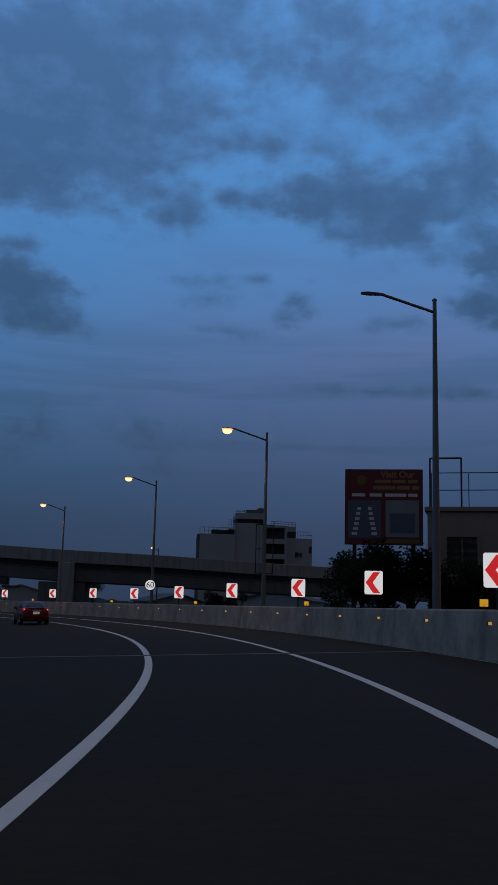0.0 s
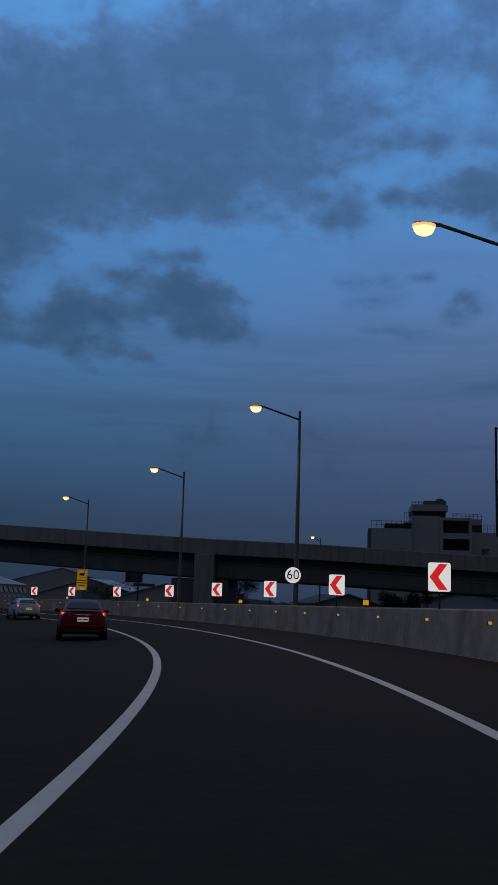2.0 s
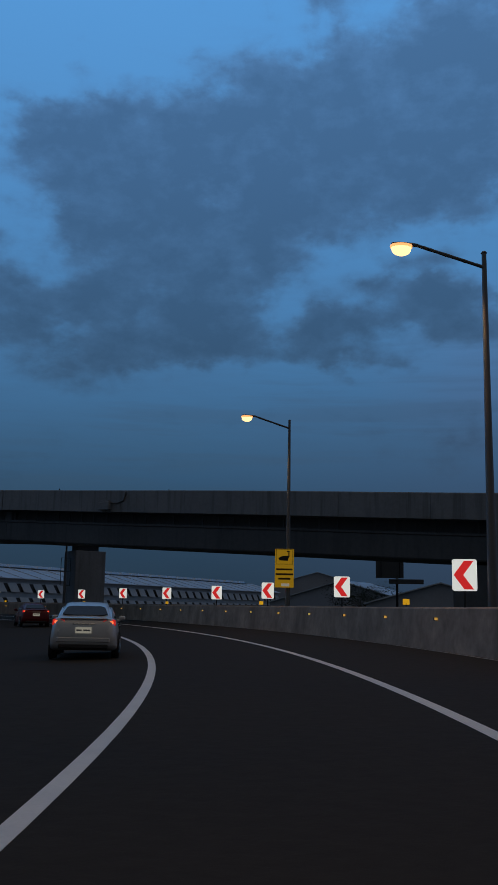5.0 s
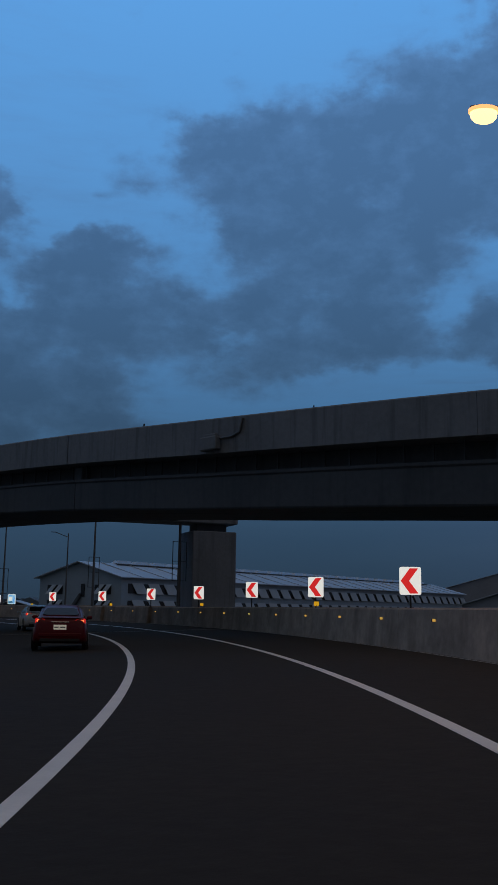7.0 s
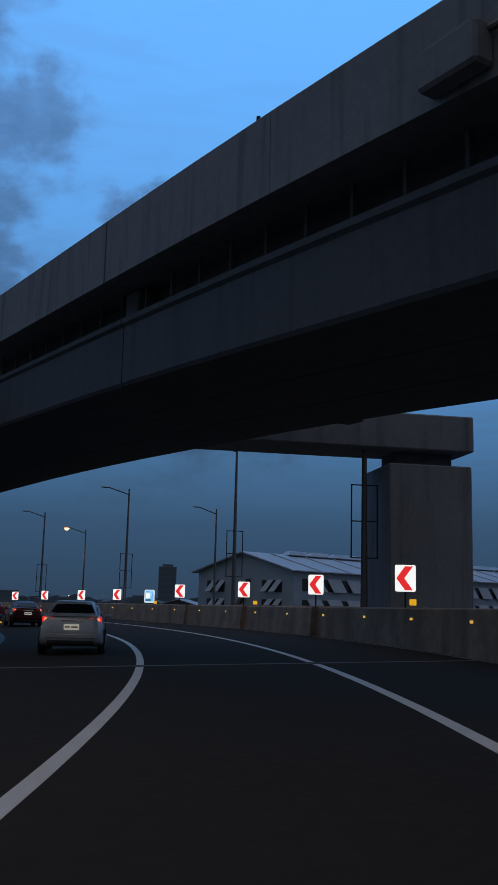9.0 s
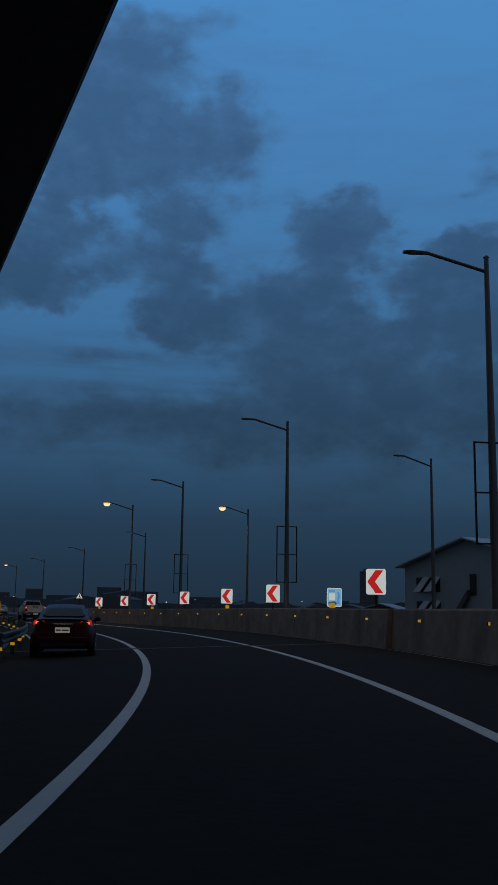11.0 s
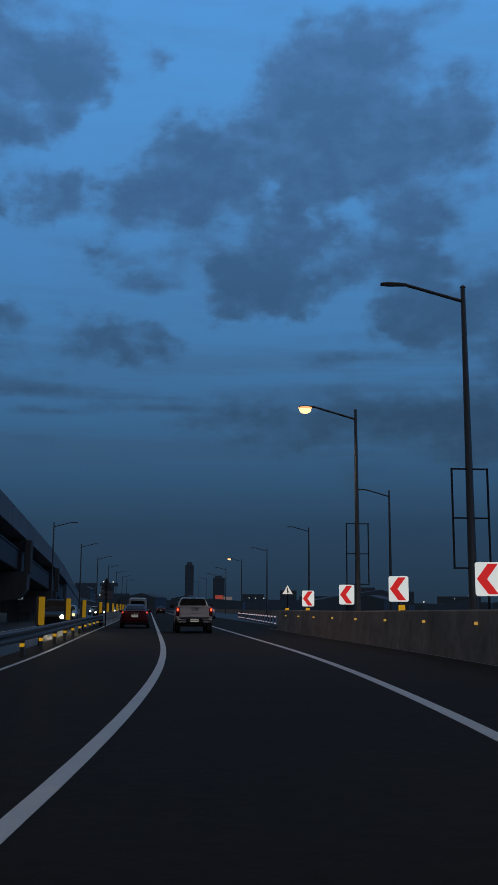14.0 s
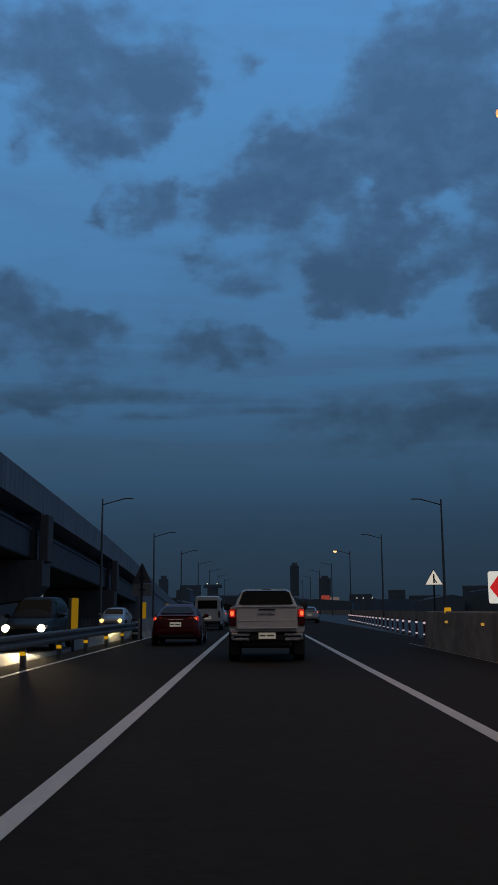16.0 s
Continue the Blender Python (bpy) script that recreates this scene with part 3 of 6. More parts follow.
# ---- ground, road and paint ----
def ground():
    n, r = 48, 2400.0
    vs, fs = [(-60.0, 60.0, -0.9)], []
    for k, rad in enumerate((60, 160, 400, 1000, r)):
        vs += [(-60 + rad * math.cos(2 * math.pi * i / n), 60 + rad * math.sin(2 * math.pi * i / n), -0.9) for i in range(n)]
    fs += [(0, 1 + i, 1 + (i + 1) % n) for i in range(n)]
    for k in range(4):
        a, b = 1 + k * n, 1 + (k + 1) * n
        fs += [(a + i, b + i, b + (i + 1) % n, a + (i + 1) % n) for i in range(n)]
    single("ground", Shape().add(vs, fs), EARTH, "dark earth and grass beyond the road", "ground", kind="structure")


ground()
single("road", ribbon(-60, 150, [(-8.6, 0), (6.9, 0), (6.9, -0.8), (-8.6, -0.8)]), ASPHALT, "dark worn asphalt of the banked two-lane slip road", "road", kind="structure")
single("road_ahead", ribbon(150, 900, [(-5.9, 0), (6.9, 0), (6.9, -0.8), (-5.9, -0.8)]), ASPHALT, "dark worn asphalt of the slip road as it straightens", "road", kind="structure")
single("road_oncoming", ribbon(150, 900, [(-13.5, -0.03), (-5.9, -0.03), (-5.9, -0.8), (-13.5, -0.8)]), TARMAC, "damp dark asphalt of the oncoming carriageway", "road", kind="structure")
single("road_main", ribbon(222, 900, [(6.9, -0.02), (16.5, -0.02), (16.5, -0.8), (6.9, -0.8)]), TARMAC, "dark asphalt of the main carriageway", "road", kind="structure")


def edge(s):
    """How far right of the driving line the parapet's foot stands."""
    return float(np.interp(s, [163, 190], [6.12, 5.5]))


def stripe(s0, s1, lat, width, label, mat=None, z=0.004):
    w = width / 2
    single("lane_marking", ribbon(s0, s1, [(lat - w, z), (lat + w, z), (lat + w, z - 0.003), (lat - w, z - 0.003)], 1.5), mat or PAINT, label, "lane marking", kind="structure")


JOINTS = (26.1, 152.0, 192.3)
breaks = [-60.0, *JOINTS, 900.0]
for a, b in zip(breaks, breaks[1:]):
    stripe(a + 0.35, b - 0.35, -1.59, 0.17, "solid white lane line, slightly worn")
    stripe(a + 0.35, b - 0.35, 2.23, 0.17, "solid white edge line, slightly worn")
for a in range(-60, 255, 10):
    stripe(a, a + 10, edge(a + 5) - 0.10, 0.07, "thin pale edge line along the barrier's foot", FOOT_PAINT)
stripe(196, 900, -5.0, 0.12, "thin white line beside the guard rail")
stripe(160, 900, -9.4, 0.12, "white lane line of the oncoming carriageway")
for s in JOINTS:
    single("expansion_joint", Shape().loft([[tuple(at(s + d, lat, z)) for d, z in ((-0.09, 0.006), (0.09, 0.006), (0.09, 0.0), (-0.09, 0.0))] for lat in (-5.8, -2, 2, 6.2)]),
           JOINT_PALE, "pale expansion joint across the asphalt", "expansion joint", kind="structure")


# ---- concrete parapet on the outside of the bend ----
def parapet():
    wall = thing("parapet", "long weathered concrete parapet along the slip road", "concrete barrier", kind="structure")
    for s in np.arange(-42.0, 257.0, 10.0):
        a, b = s + 0.012, min(s + 9.988, 257.5)
        part("panel", ribbon(a, b, [(w + edge((a + b) / 2), z) for w, z in ((0, 0), (0.035, 0.5), (0.08, 1.11), (0.11, 1.15), (0.44, 1.15), (0.48, 1.11), (0.58, 0))], 2.0), CONCRETE, wall)


parapet()


def inner_wall():
    wall = thing("inner_parapet", "low concrete parapet on the inside of the bend", "concrete barrier", kind="structure")
    for s in np.arange(-50.0, 145.0, 13.0):
        part("panel", ribbon(s + 0.012, s + 12.988, [(-8.6, 0), (-8.55, 0.8), (-8.25, 0.8), (-8.1, 0)], 3.0), CONCRETE, wall)


inner_wall()


# ---- chevron signs, reflectors ----
def rounded(w, h, r, n=5):
    pts = []
    for cx, cz, a0 in ((w / 2 - r, h / 2 - r, 0), (-w / 2 + r, h / 2 - r, 90), (-w / 2 + r, -h / 2 + r, 180), (w / 2 - r, -h / 2 + r, 270)):
        pts += [(cx + r * math.cos(radians(a0 + 90 * i / n)), cz + r * math.sin(radians(a0 + 90 * i / n))) for i in range(n + 1)]
    return pts


def chevron_sign(m):
    sign = thing("chevron_sign", "white board with a red chevron on a short post", "road sign", m, "chevron signs along the bend")
    part("post", Shape().tube((0, 0.04, -0.18), (0, 0.04, 1.0), 0.03), BLACK_STEEL, sign, "dark steel post")
    for z in (0.55, 0.95):
        part("bracket", Shape().box((0, 0.03, z), (0.4, 0.03, 0.04), 0.006), BLACK_STEEL, sign)
    board = part("board", Shape().slab([(x, z + 0.75) for x, z in rounded(0.62, 0.80, 0.06)], 0.0, -0.012), SHEET_WHITE, sign, "white reflective board with rounded corners and added glow")
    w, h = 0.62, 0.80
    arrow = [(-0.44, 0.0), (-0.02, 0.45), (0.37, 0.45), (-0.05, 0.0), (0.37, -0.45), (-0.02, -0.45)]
    part("arrow", Shape().slab([(x * w, z * h + 0.75) for x, z in arrow], -0.012, -0.016), SHEET_RED, board, "red chevron pointing left, with added glow")
    return sign


# along the road, behind the parapet's foot, above its top
SIGNS = ((9.6, 0.15, 0.18), (21.5, 0.19, 0.20), (32.1, 0.20, 0.17), (42.0, 0.10, 0.15), (53.6, 0.10, 0.17), (64.3, 0.10, 0.14), (74.7, 0.15, 0.09), (84.6, 0.10, 0.15), (94.7, 0.12, 0.11), (107.2, 0.29, 0.06), (118.0, 0.25, 0.07), (127.4, 0.24, 0.07), (138.0, 0.19, 0.12), (148.8, 0.35, 0.20), (158.7, 0.27, 0.18), (168.6, 0.33, 0.19), (179.3, 0.50, 0.13), (189.7, 0.24, 0.14), (203.0, 0.10, -0.04), (212.4, 0.35, -0.03), (222.8, 0.64, 0.01), (230.3, 0.30, -0.03), (239.3, 0.47, -0.05), (249.3, 0.54, -0.10))


def facing(s, lat, z, back=30.0):
    """A pose whose face looks to drivers that come from back metres before."""
    p, q = at(s, lat, z), at(s - back, 0.0)
    return pose(*p, 0, 0, math.degrees(math.atan2(-(p.x - q.x), p.y - q.y)))


first = chevron_sign(facing(SIGNS[0][0], edge(SIGNS[0][0]) + SIGNS[0][1], 1.1 + SIGNS[0][2]))
for s, lat, dz in SIGNS[1:]:
    copy_thing(first, facing(s, edge(s) + lat, 1.1 + dz))


def reflector(m):
    r = thing("reflector", "small amber reflector on the parapet's face", "reflector", m, "reflectors along the parapet")
    part("housing", Shape().box((-0.03, 0.02, 0), (0.13, 0.06, 0.09), 0.012), PLASTIC, r)
    part("lens", Shape().box((-0.035, -0.014, 0), (0.088, 0.02, 0.072), 0.009), AMBER, r, "amber lens with added glow")
    return r


def reflector_at(i):
    return float(np.interp(i, [0, 28, 41, 55], [2.75, 134.2, 194.6, 258.3]))


first = reflector(stand(reflector_at(0), edge(reflector_at(0)) + 0.04, 0.84))
for i in range(1, 55):
    copy_thing(first, stand(reflector_at(i), edge(reflector_at(i)) + 0.04, 0.84))


def marker(m):
    r = thing("marker_plate", "square yellow reflective plate on the parapet's top", "marker", m, "yellow markers on the parapet")
    part("stem", Shape().tube((0, 0, 0), (0, 0, 0.1), 0.012, n=6), BLACK_STEEL, r)
    part("plate", Shape().slab([(x, z + 0.14) for x, z in rounded(0.2, 0.18, 0.02, 2)], -0.008, 0.0), SHEET_YELLOW, r, "yellow reflective square with added glow")
    return r


first = marker(facing(2.5, edge(2.5) + 0.16, 1.15))
for s in (22.3, 40.9, 60.9, 80.1, 99.7, 118.8, 137.8, 157.7, 176.5, 194.5, 211.6, 229.4, 248.0, 254.2):
    copy_thing(first, facing(s, edge(s) + 0.16 + (0.14 if s == 248.0 else 0.0), 1.17 + float(np.interp(s, [180, 200, 230, 254], [0.0, -0.06, -0.09, -0.14]))))


# ---- street lamps ----
def street_lamp(m, lit, height=10.5, frame_on=True, group="street lamps along the slip road", reach=1.9, rise=0.52):
    state = "lit" if lit else "unlit"
    cage = ", with empty banner frame" if frame_on else ""
    lamp = thing("street_lamp", f"tall tapered steel street lamp, {state}{cage}", "street lamp", m, group)
    part("base_plate", Shape().box((0, 0, 0.02), (0.5, 0.5, 0.04), 0.01), STEEL, lamp)
    part("pole", Shape().tube((0, 0, 0), (0, 0, height), 0.135, 0.062, 12), STEEL, lamp, "tapered grey steel pole", True)
    part("cap", Shape().tube((0, 0, height), (0, 0, height + 0.05), 0.085, 0.05, 10), STEEL, lamp)
    arm = Shape()
    pts = [(-reach * t, 0, height - 0.40 + rise * t) for t in (0, 0.25, 0.5, 0.75, 1.0)]
    for a, b in zip(pts, pts[1:]):
        arm.tube(a, b, 0.05, 0.045, 8)
    part("arm", arm, STEEL, lamp, "slightly rising bracket arm", True)
    tip = Vector(pts[-1])
    head = part("luminaire", Shape().loft([[(tip.x + dx, w * sx, tip.z + zz) for sx, zz in ((-1, 0.0), (-0.7, hh), (0.7, hh), (1, 0.0), (0.8, -0.05), (-0.8, -0.05))]
                                           for dx, w, hh in ((0.1, 0.04, 0.02), (-0.1, 0.08, 0.03), (-0.45, 0.10, 0.03), (-0.62, 0.05, 0.015))]), STEEL, lamp, "flat cobra-head luminaire", True)
    lens = Shape()
    bowl = ((0.55, 0.02), (0.88, 0.06), (1.0, 0.13), (0.95, 0.20), (0.76, 0.27), (0.42, 0.315), (0.1, 0.325)) if lit else ((0.8, 0.04), (1.0, 0.055), (0.75, 0.06), (0.25, 0.065))
    wide, deep = (0.27, 0.19) if lit else (0.2, 0.085)
    lens.loft([[(tip.x - 0.36 + wide * q * math.cos(a), deep * q * math.sin(a), tip.z - d) for a in (2 * math.pi * i / 16 for i in range(16))] for q, d in bowl])
    if lit:
        part("lens_halo", Shape().loft([[(tip.x - 0.36 + 0.30 * q * math.cos(a), 0.215 * q * math.sin(a), tip.z - d) for a in (2 * math.pi * i / 16 for i in range(16))] for q, d in ((0.8, 0.03), (1.0, 0.045), (1.0, 0.10), (0.95, 0.115))]), LAMP_HALO, head, "orange glowing rim added for the lamp's halo", True)
    part("lens", lens, LAMP_ON if lit else LAMP_OFF, head, "glowing orange-white bowl" if lit else "", True)
    if frame_on:
        bars = part("banner_frame", Shape().box((-0.48, -0.02, 4.17), (0.045, 0.045, 2.65)).box((0.48, -0.02, 4.17), (0.045, 0.045, 2.65)), BLACK_STEEL, lamp, "thin black banner frame")
        for z in (2.87, 4.17, 5.47):
            part("crossbar", Shape().box((0, -0.02, z), (0.92, 0.04, 0.04)), BLACK_STEEL, bars)
    return lamp


lit_framed = street_lamp(stand(49.7, 6.8), True)
dark_framed = street_lamp(stand(163.4, 6.55), False, reach=1.66, rise=0.44)
lit_plain = street_lamp(stand(117.2, 7.15), True, frame_on=False)
dark_plain = street_lamp(stand(27.7, 6.95, 0.20), False, frame_on=False, reach=1.75, rise=0.48)
for s, lat, dz in ((72.3, 6.85, 0.1), (94.4, 6.85, -0.05)):
    copy_thing(lit_plain, stand(s, lat, dz))
for s, lat, dz in ((183.7, 7.1, -0.12), (203.9, 6.5, -0.54), (224.8, 6.4, -0.66)):
    copy_thing(dark_framed, stand(s, lat, dz))
copy_thing(lit_framed, stand(240.9, 6.8, -0.6))
copy_thing(lit_plain, pose(-132.2, 141.8, -1.1, 0, 0, 81))
copy_thing(lit_plain, pose(-266.5, 161.6, -0.6, 0, 0, 81))
for x, y in ((-105.0, 138.0), (-164.5, 146.8), (-196.5, 151.2), (-232.0, 156.6), (-300.0, 166.6), (-334.0, 171.8), (-370.0, 177.3), (-408.0, 183.0)):
    copy_thing(dark_plain, pose(x, y, -0.8, 0, 0, 81))
for i in range(7):
    copy_thing(dark_plain, pose(-197.9 - 32.2 * i, 124.7 + 5.4 * i, -0.9, 0, 0, 261))
copy_thing(lit_plain, pose(-8.0, 112.5, -0.6, 0, 0, 70))


def road_light(name, m, watts, colour, cone, blend=0.6, radius=0.12):
    """The light of one lit lamp: a spot that shines down m's z axis."""
    data = bpy.data.lights.new(name, "SPOT")
    data.energy, data.color, data.spot_size, data.spot_blend, data.shadow_soft_size = watts, colour, radians(cone), blend, radius
    ob = new(name, data)
    ob.matrix_world = m
    return ob


SODIUM = (1.0, 0.56, 0.26)
for m in (stand(49.7, 6.8), stand(72.3, 6.85), stand(94.4, 6.85), stand(117.2, 7.15), stand(240.9, 6.8, -0.6), pose(-132.2, 141.8, -1.1, 0, 0, 81)):
    road_light("street_lamp_light", m @ pose(-2.2, 0, 9.9), LAMP_WATTS, SODIUM, 150)


# ---- the viaduct that crosses over and then runs beside the road ----
# its southern edge in plan and the height of its parapet
VIADUCT = [(60, 131, 7.0), (40, 115, 7.1), (25, 105.2, 7.2), (10, 98.2, 7.4), (-5, 94.3, 7.9), (-20, 92.8, 8.32), (-35, 93.1, 9.06), (-50, 94.9, 9.87), (-65, 97.4, 10.7),
           (-85, 100.2, 11.0), (-120, 104.6, 10.2), (-150, 109.2, 9.2), (-172, 112.5, 8.45), (-222, 119.0, 6.8), (-300, 127.3, 4.4), (-420, 139.5, 2.3), (-620, 163, 1.2)]


def smooth_line(points, n=8):
    out = []
    for i in range(len(points) - 1):
        p = [Vector(points[max(0, min(len(points) - 1, i + d))]) for d in (-1, 0, 1, 2)]
        for k in range(n):
            t = k / n
            out.append(0.5 * (2 * p[1] + (p[2] - p[0]) * t + (2 * p[0] - 5 * p[1] + 4 * p[2] - p[3]) * t ** 2 + (3 * p[1] - p[0] - 3 * p[2] + p[3]) * t ** 3))
    return out + [Vector(points[-1])]


_line = smooth_line(VIADUCT)
_run = np.r_[0, np.cumsum([(b.xy - a.xy).length for a, b in zip(_line, _line[1:])])]
_vx, _vy, _vz = (np.array([p[i] for p in _line]) for i in range(3))


def over(u, w, dz):
    """u metres along the viaduct, w metres north of its southern face, dz from the top of its parapet."""
    d = Vector((np.interp(u + 1, _run, _vx) - np.interp(u - 1, _run, _vx), np.interp(u + 1, _run, _vy) - np.interp(u - 1, _run, _vy))).normalized()
    return Vector((np.interp(u, _run, _vx) + d.y * w, np.interp(u, _run, _vy) - d.x * w, np.interp(u, _run, _vz) + dz))


def run_at(x):
    return float(np.interp(-x, -_vx, _run))


def over_ribbon(u0, u1, profile, step=3.0):
    n = max(1, math.ceil((u1 - u0) / step))
    return Shape().loft([[tuple(over(u0 + (u1 - u0) * i / n, w, dz)) for w, dz in profile] for i in range(n + 1)])


def pose_over(u, w, dz):
    p, q = over(u, w, dz), over(u + 1, w, dz)
    return pose(p.x, p.y, p.z, 0, 0, math.degrees(math.atan2(-(q.x - p.x), q.y - p.y)))


def viaduct():
    v = thing("viaduct", "long weathered concrete flyover crossing above the road", "viaduct", kind="structure")
    end = float(_run[-1])
    spans = [0.0]
    for x in (-17, -60, -104, -150, -180, -210, -240, -270, -300, -340, -380, -430, -500):
        spans.append(run_at(x))
    spans.append(end)
    for a, b in zip(spans, spans[1:]):
        a, b = a + 0.03, b - 0.03
        part("deck", over_ribbon(a, b, [(0.32, -1.3), (7.78, -1.3), (7.78, -1.62), (0.32, -1.62)]), BRIDGE, v)
        near = a < run_at(-330)
        step = 6.0 if near else b - a
        for edge, s in ((0.0, 1), (8.1, -1)):
            u = a
            while u < b - 0.1:
                e = min(u + step, b)
                part("parapet_panel", over_ribbon(u + 0.008, e - 0.008, [(edge, -1.62), (edge, -0.06), (edge + 0.05 * s, 0), (edge + 0.26 * s, 0), (edge + 0.31 * s, -0.06), (edge + 0.31 * s, -1.62)]), BRIDGE, v)
                u = e
        if a > run_at(-239):
            part("ramp_wall", over_ribbon(a, b, [(0.12, -1.63), (7.98, -1.63), (7.98, -7.6), (0.12, -7.6)]), BRIDGE, v, "solid concrete ramp where the flyover comes down")
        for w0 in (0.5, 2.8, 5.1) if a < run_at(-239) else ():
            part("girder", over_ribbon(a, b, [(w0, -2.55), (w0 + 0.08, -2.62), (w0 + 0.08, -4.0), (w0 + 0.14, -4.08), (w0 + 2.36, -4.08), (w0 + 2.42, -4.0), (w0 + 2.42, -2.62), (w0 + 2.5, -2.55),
                                              (w0 + 2.5, -2.42), (w0 + 1.7, -2.36), (w0 + 1.7, -1.63), (w0 + 0.8, -1.63), (w0 + 0.8, -2.36), (w0, -2.42)]), BRIDGE_SHADE, v, "concrete beam with under-deck shade in its colour")
        # short struts between the beam's shoulder and the deck
        if near:
            k = int((b - a) / 1.3)
            for i in range(k):
                u = a + (i + 0.5) * (b - a) / k
                if u < run_at(-100):
                    p = pose_over(u, 0.85, 0)
                    part("strut", Shape().box((0, 0, -2.02), (0.10, 0.07, 0.76)), BRIDGE_SHADE, v, m=p)
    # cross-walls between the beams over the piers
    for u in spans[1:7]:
        part("cross_wall", Shape().box((0, 0, -2.9), (7.0, 0.7, 2.4), 0.04), BRIDGE_SHADE, v, m=pose_over(u, 4.25, 0))
    # drain box and pipe on the southern parapet
    u = run_at(-48.3)
    box = part("drain_box", Shape().box((0.0, -0.18, -1.2), (1.1, 0.36, 0.62), 0.05).box((0, -0.12, -0.85), (0.7, 0.2, 0.2), 0.03), BRIDGE, v, "concrete drain box with a bent pipe",
               m=pose_over(u, 0, 0) @ pose(0, 0, 0, 0, 0, -90))
    pipe = Shape()
    pts = [(0.5, -0.1, -1.0), (1.2, -0.06, -1.0), (1.75, -0.06, -0.85), (1.95, -0.06, -0.25)]
    for p, q in zip(pts, pts[1:]):
        pipe.tube(p, q, 0.055, n=8)
    part("pipe", pipe, STEEL, box)
    part("stub", Shape().tube((0, 0, 0), (0, 0, 0.1), 0.03, n=8), BLACK_STEEL, v, m=pose_over(run_at(-42.5), 0.15, 0))
    part("stub", Shape().tube((0, 0, 0), (0, 0, 0.14), 0.04, n=8), BLACK_STEEL, v, m=pose_over(run_at(-53.5), 0.15, 0))
    # bent that straddles the road, square to its lanes
    for lat, wide, deep in ((8.75, 3.1, 3.0), (-11.6, 2.4, 3.0)):
        base = stand(164.0, lat)
        base.translation.z = -0.9
        part("column", Shape().box((0, 0, 3.66), (wide, deep, 7.32), 0.05), BRIDGE, v, "tall streaked concrete column", m=base)
        part("bearing", Shape().box((0, 0, 7.6), (2.2, 1.5, 0.62), 0.04), BRIDGE_SHADE, v, m=base)
    base = stand(164.0, 0)
    base.translation.z = 0
    part("crossbeam", Shape().box((-1.35, -0.2, 7.6), (23.5, 2.6, 1.3), 0.05), BRIDGE, v, "concrete crossbeam over the lanes", m=base)
    # wall pier east of the road
    base = pose_over(run_at(-18.2), 0, 0)
    top = base.translation.z
    part("pier_wall", Shape().box((4.4, 0.6, -4.2 - (top - 3.3) / 2), (7.2, 6.2, top - 3.3), 0.1), BRIDGE_SHADE, v, "broad pier with shade put into its colour", m=base)
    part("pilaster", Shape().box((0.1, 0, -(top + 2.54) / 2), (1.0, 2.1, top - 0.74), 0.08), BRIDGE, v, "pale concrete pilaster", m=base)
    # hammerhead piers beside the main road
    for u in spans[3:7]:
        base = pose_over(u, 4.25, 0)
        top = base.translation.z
        part("column", Shape().box((0, 0, -(top - 6.5 + 0.9 + 13) / 2), (2.2, 1.8, top + 0.9 - 6.5), 0.15), PIER_SHADE, v, "concrete column", m=base)
        part("pier_head", Shape().slab([(-4.1, -4.2), (4.1, -4.2), (4.1, -5.6), (3.5, -6.3), (1.5, -6.6), (-1.5, -6.6), (-3.5, -6.3), (-4.1, -5.6)], -1.1, 1.1), PIER_SHADE, v, "wide hammerhead", m=base)
        part("ear", Shape().box((4.05, 0, -3.0), (0.5, 1.4, 2.6), 0.05), PIER_SHADE, v, m=base)


viaduct()


# ---- guard rail and yellow markers in the median ----
def guard_rail(s0, s1):
    rail = thing("guard_rail", "zinc corrugated guard rail on short posts in the median", "guard rail", kind="structure")
    prof = [(0.0, 0.52), (-0.06, 0.56), (-0.06, 0.61), (0.0, 0.65), (0.0, 0.69), (-0.06, 0.73), (-0.06, 0.79), (0.0, 0.83), (0.015, 0.83), (-0.04, 0.78), (-0.04, 0.74), (0.015, 0.70), (0.015, 0.64), (-0.04, 0.60), (-0.04, 0.57), (0.015, 0.52)]
    n = int((s1 - s0) / 4)
    for i in range(n):
        a = s0 + 4 * i
        part("beam", ribbon(a + 0.01, a + 3.99, [(-5.25 - p, z - 0.09) for p, z in prof], 2.0), RAIL, rail)
        post = part("post", Shape().box((0, 0, 0.36), (0.12, 0.16, 0.72), 0.01), STEEL, rail, m=stand(a + 1.0, -5.37))
        part("band", Shape().box((0.0, -0.084, 0.30), (0.13, 0.012, 0.09)), SHEET_YELLOW, post, "yellow reflective band with added glow")


guard_rail(186, 266)


def end_post(m):
    p = thing("end_post", "short black post with white bands at the guard rail's end", "marker post", m)
    part("post", Shape().tube((0, 0, 0), (0, 0, 0.86), 0.13, 0.12, 14), BLACK_STEEL, p)
    for z in (0.22, 0.46, 0.70):
        part("band", Shape().tube((0, 0, z), (0, 0, z + 0.09), 0.134, n=14), BAND_PALE, p, "dull white band")


BAND_PALE = material("dull_white_band", (0.55, 0.52, 0.47), 0.5, vary=0.2)
end_post(stand(266.6, -5.33))


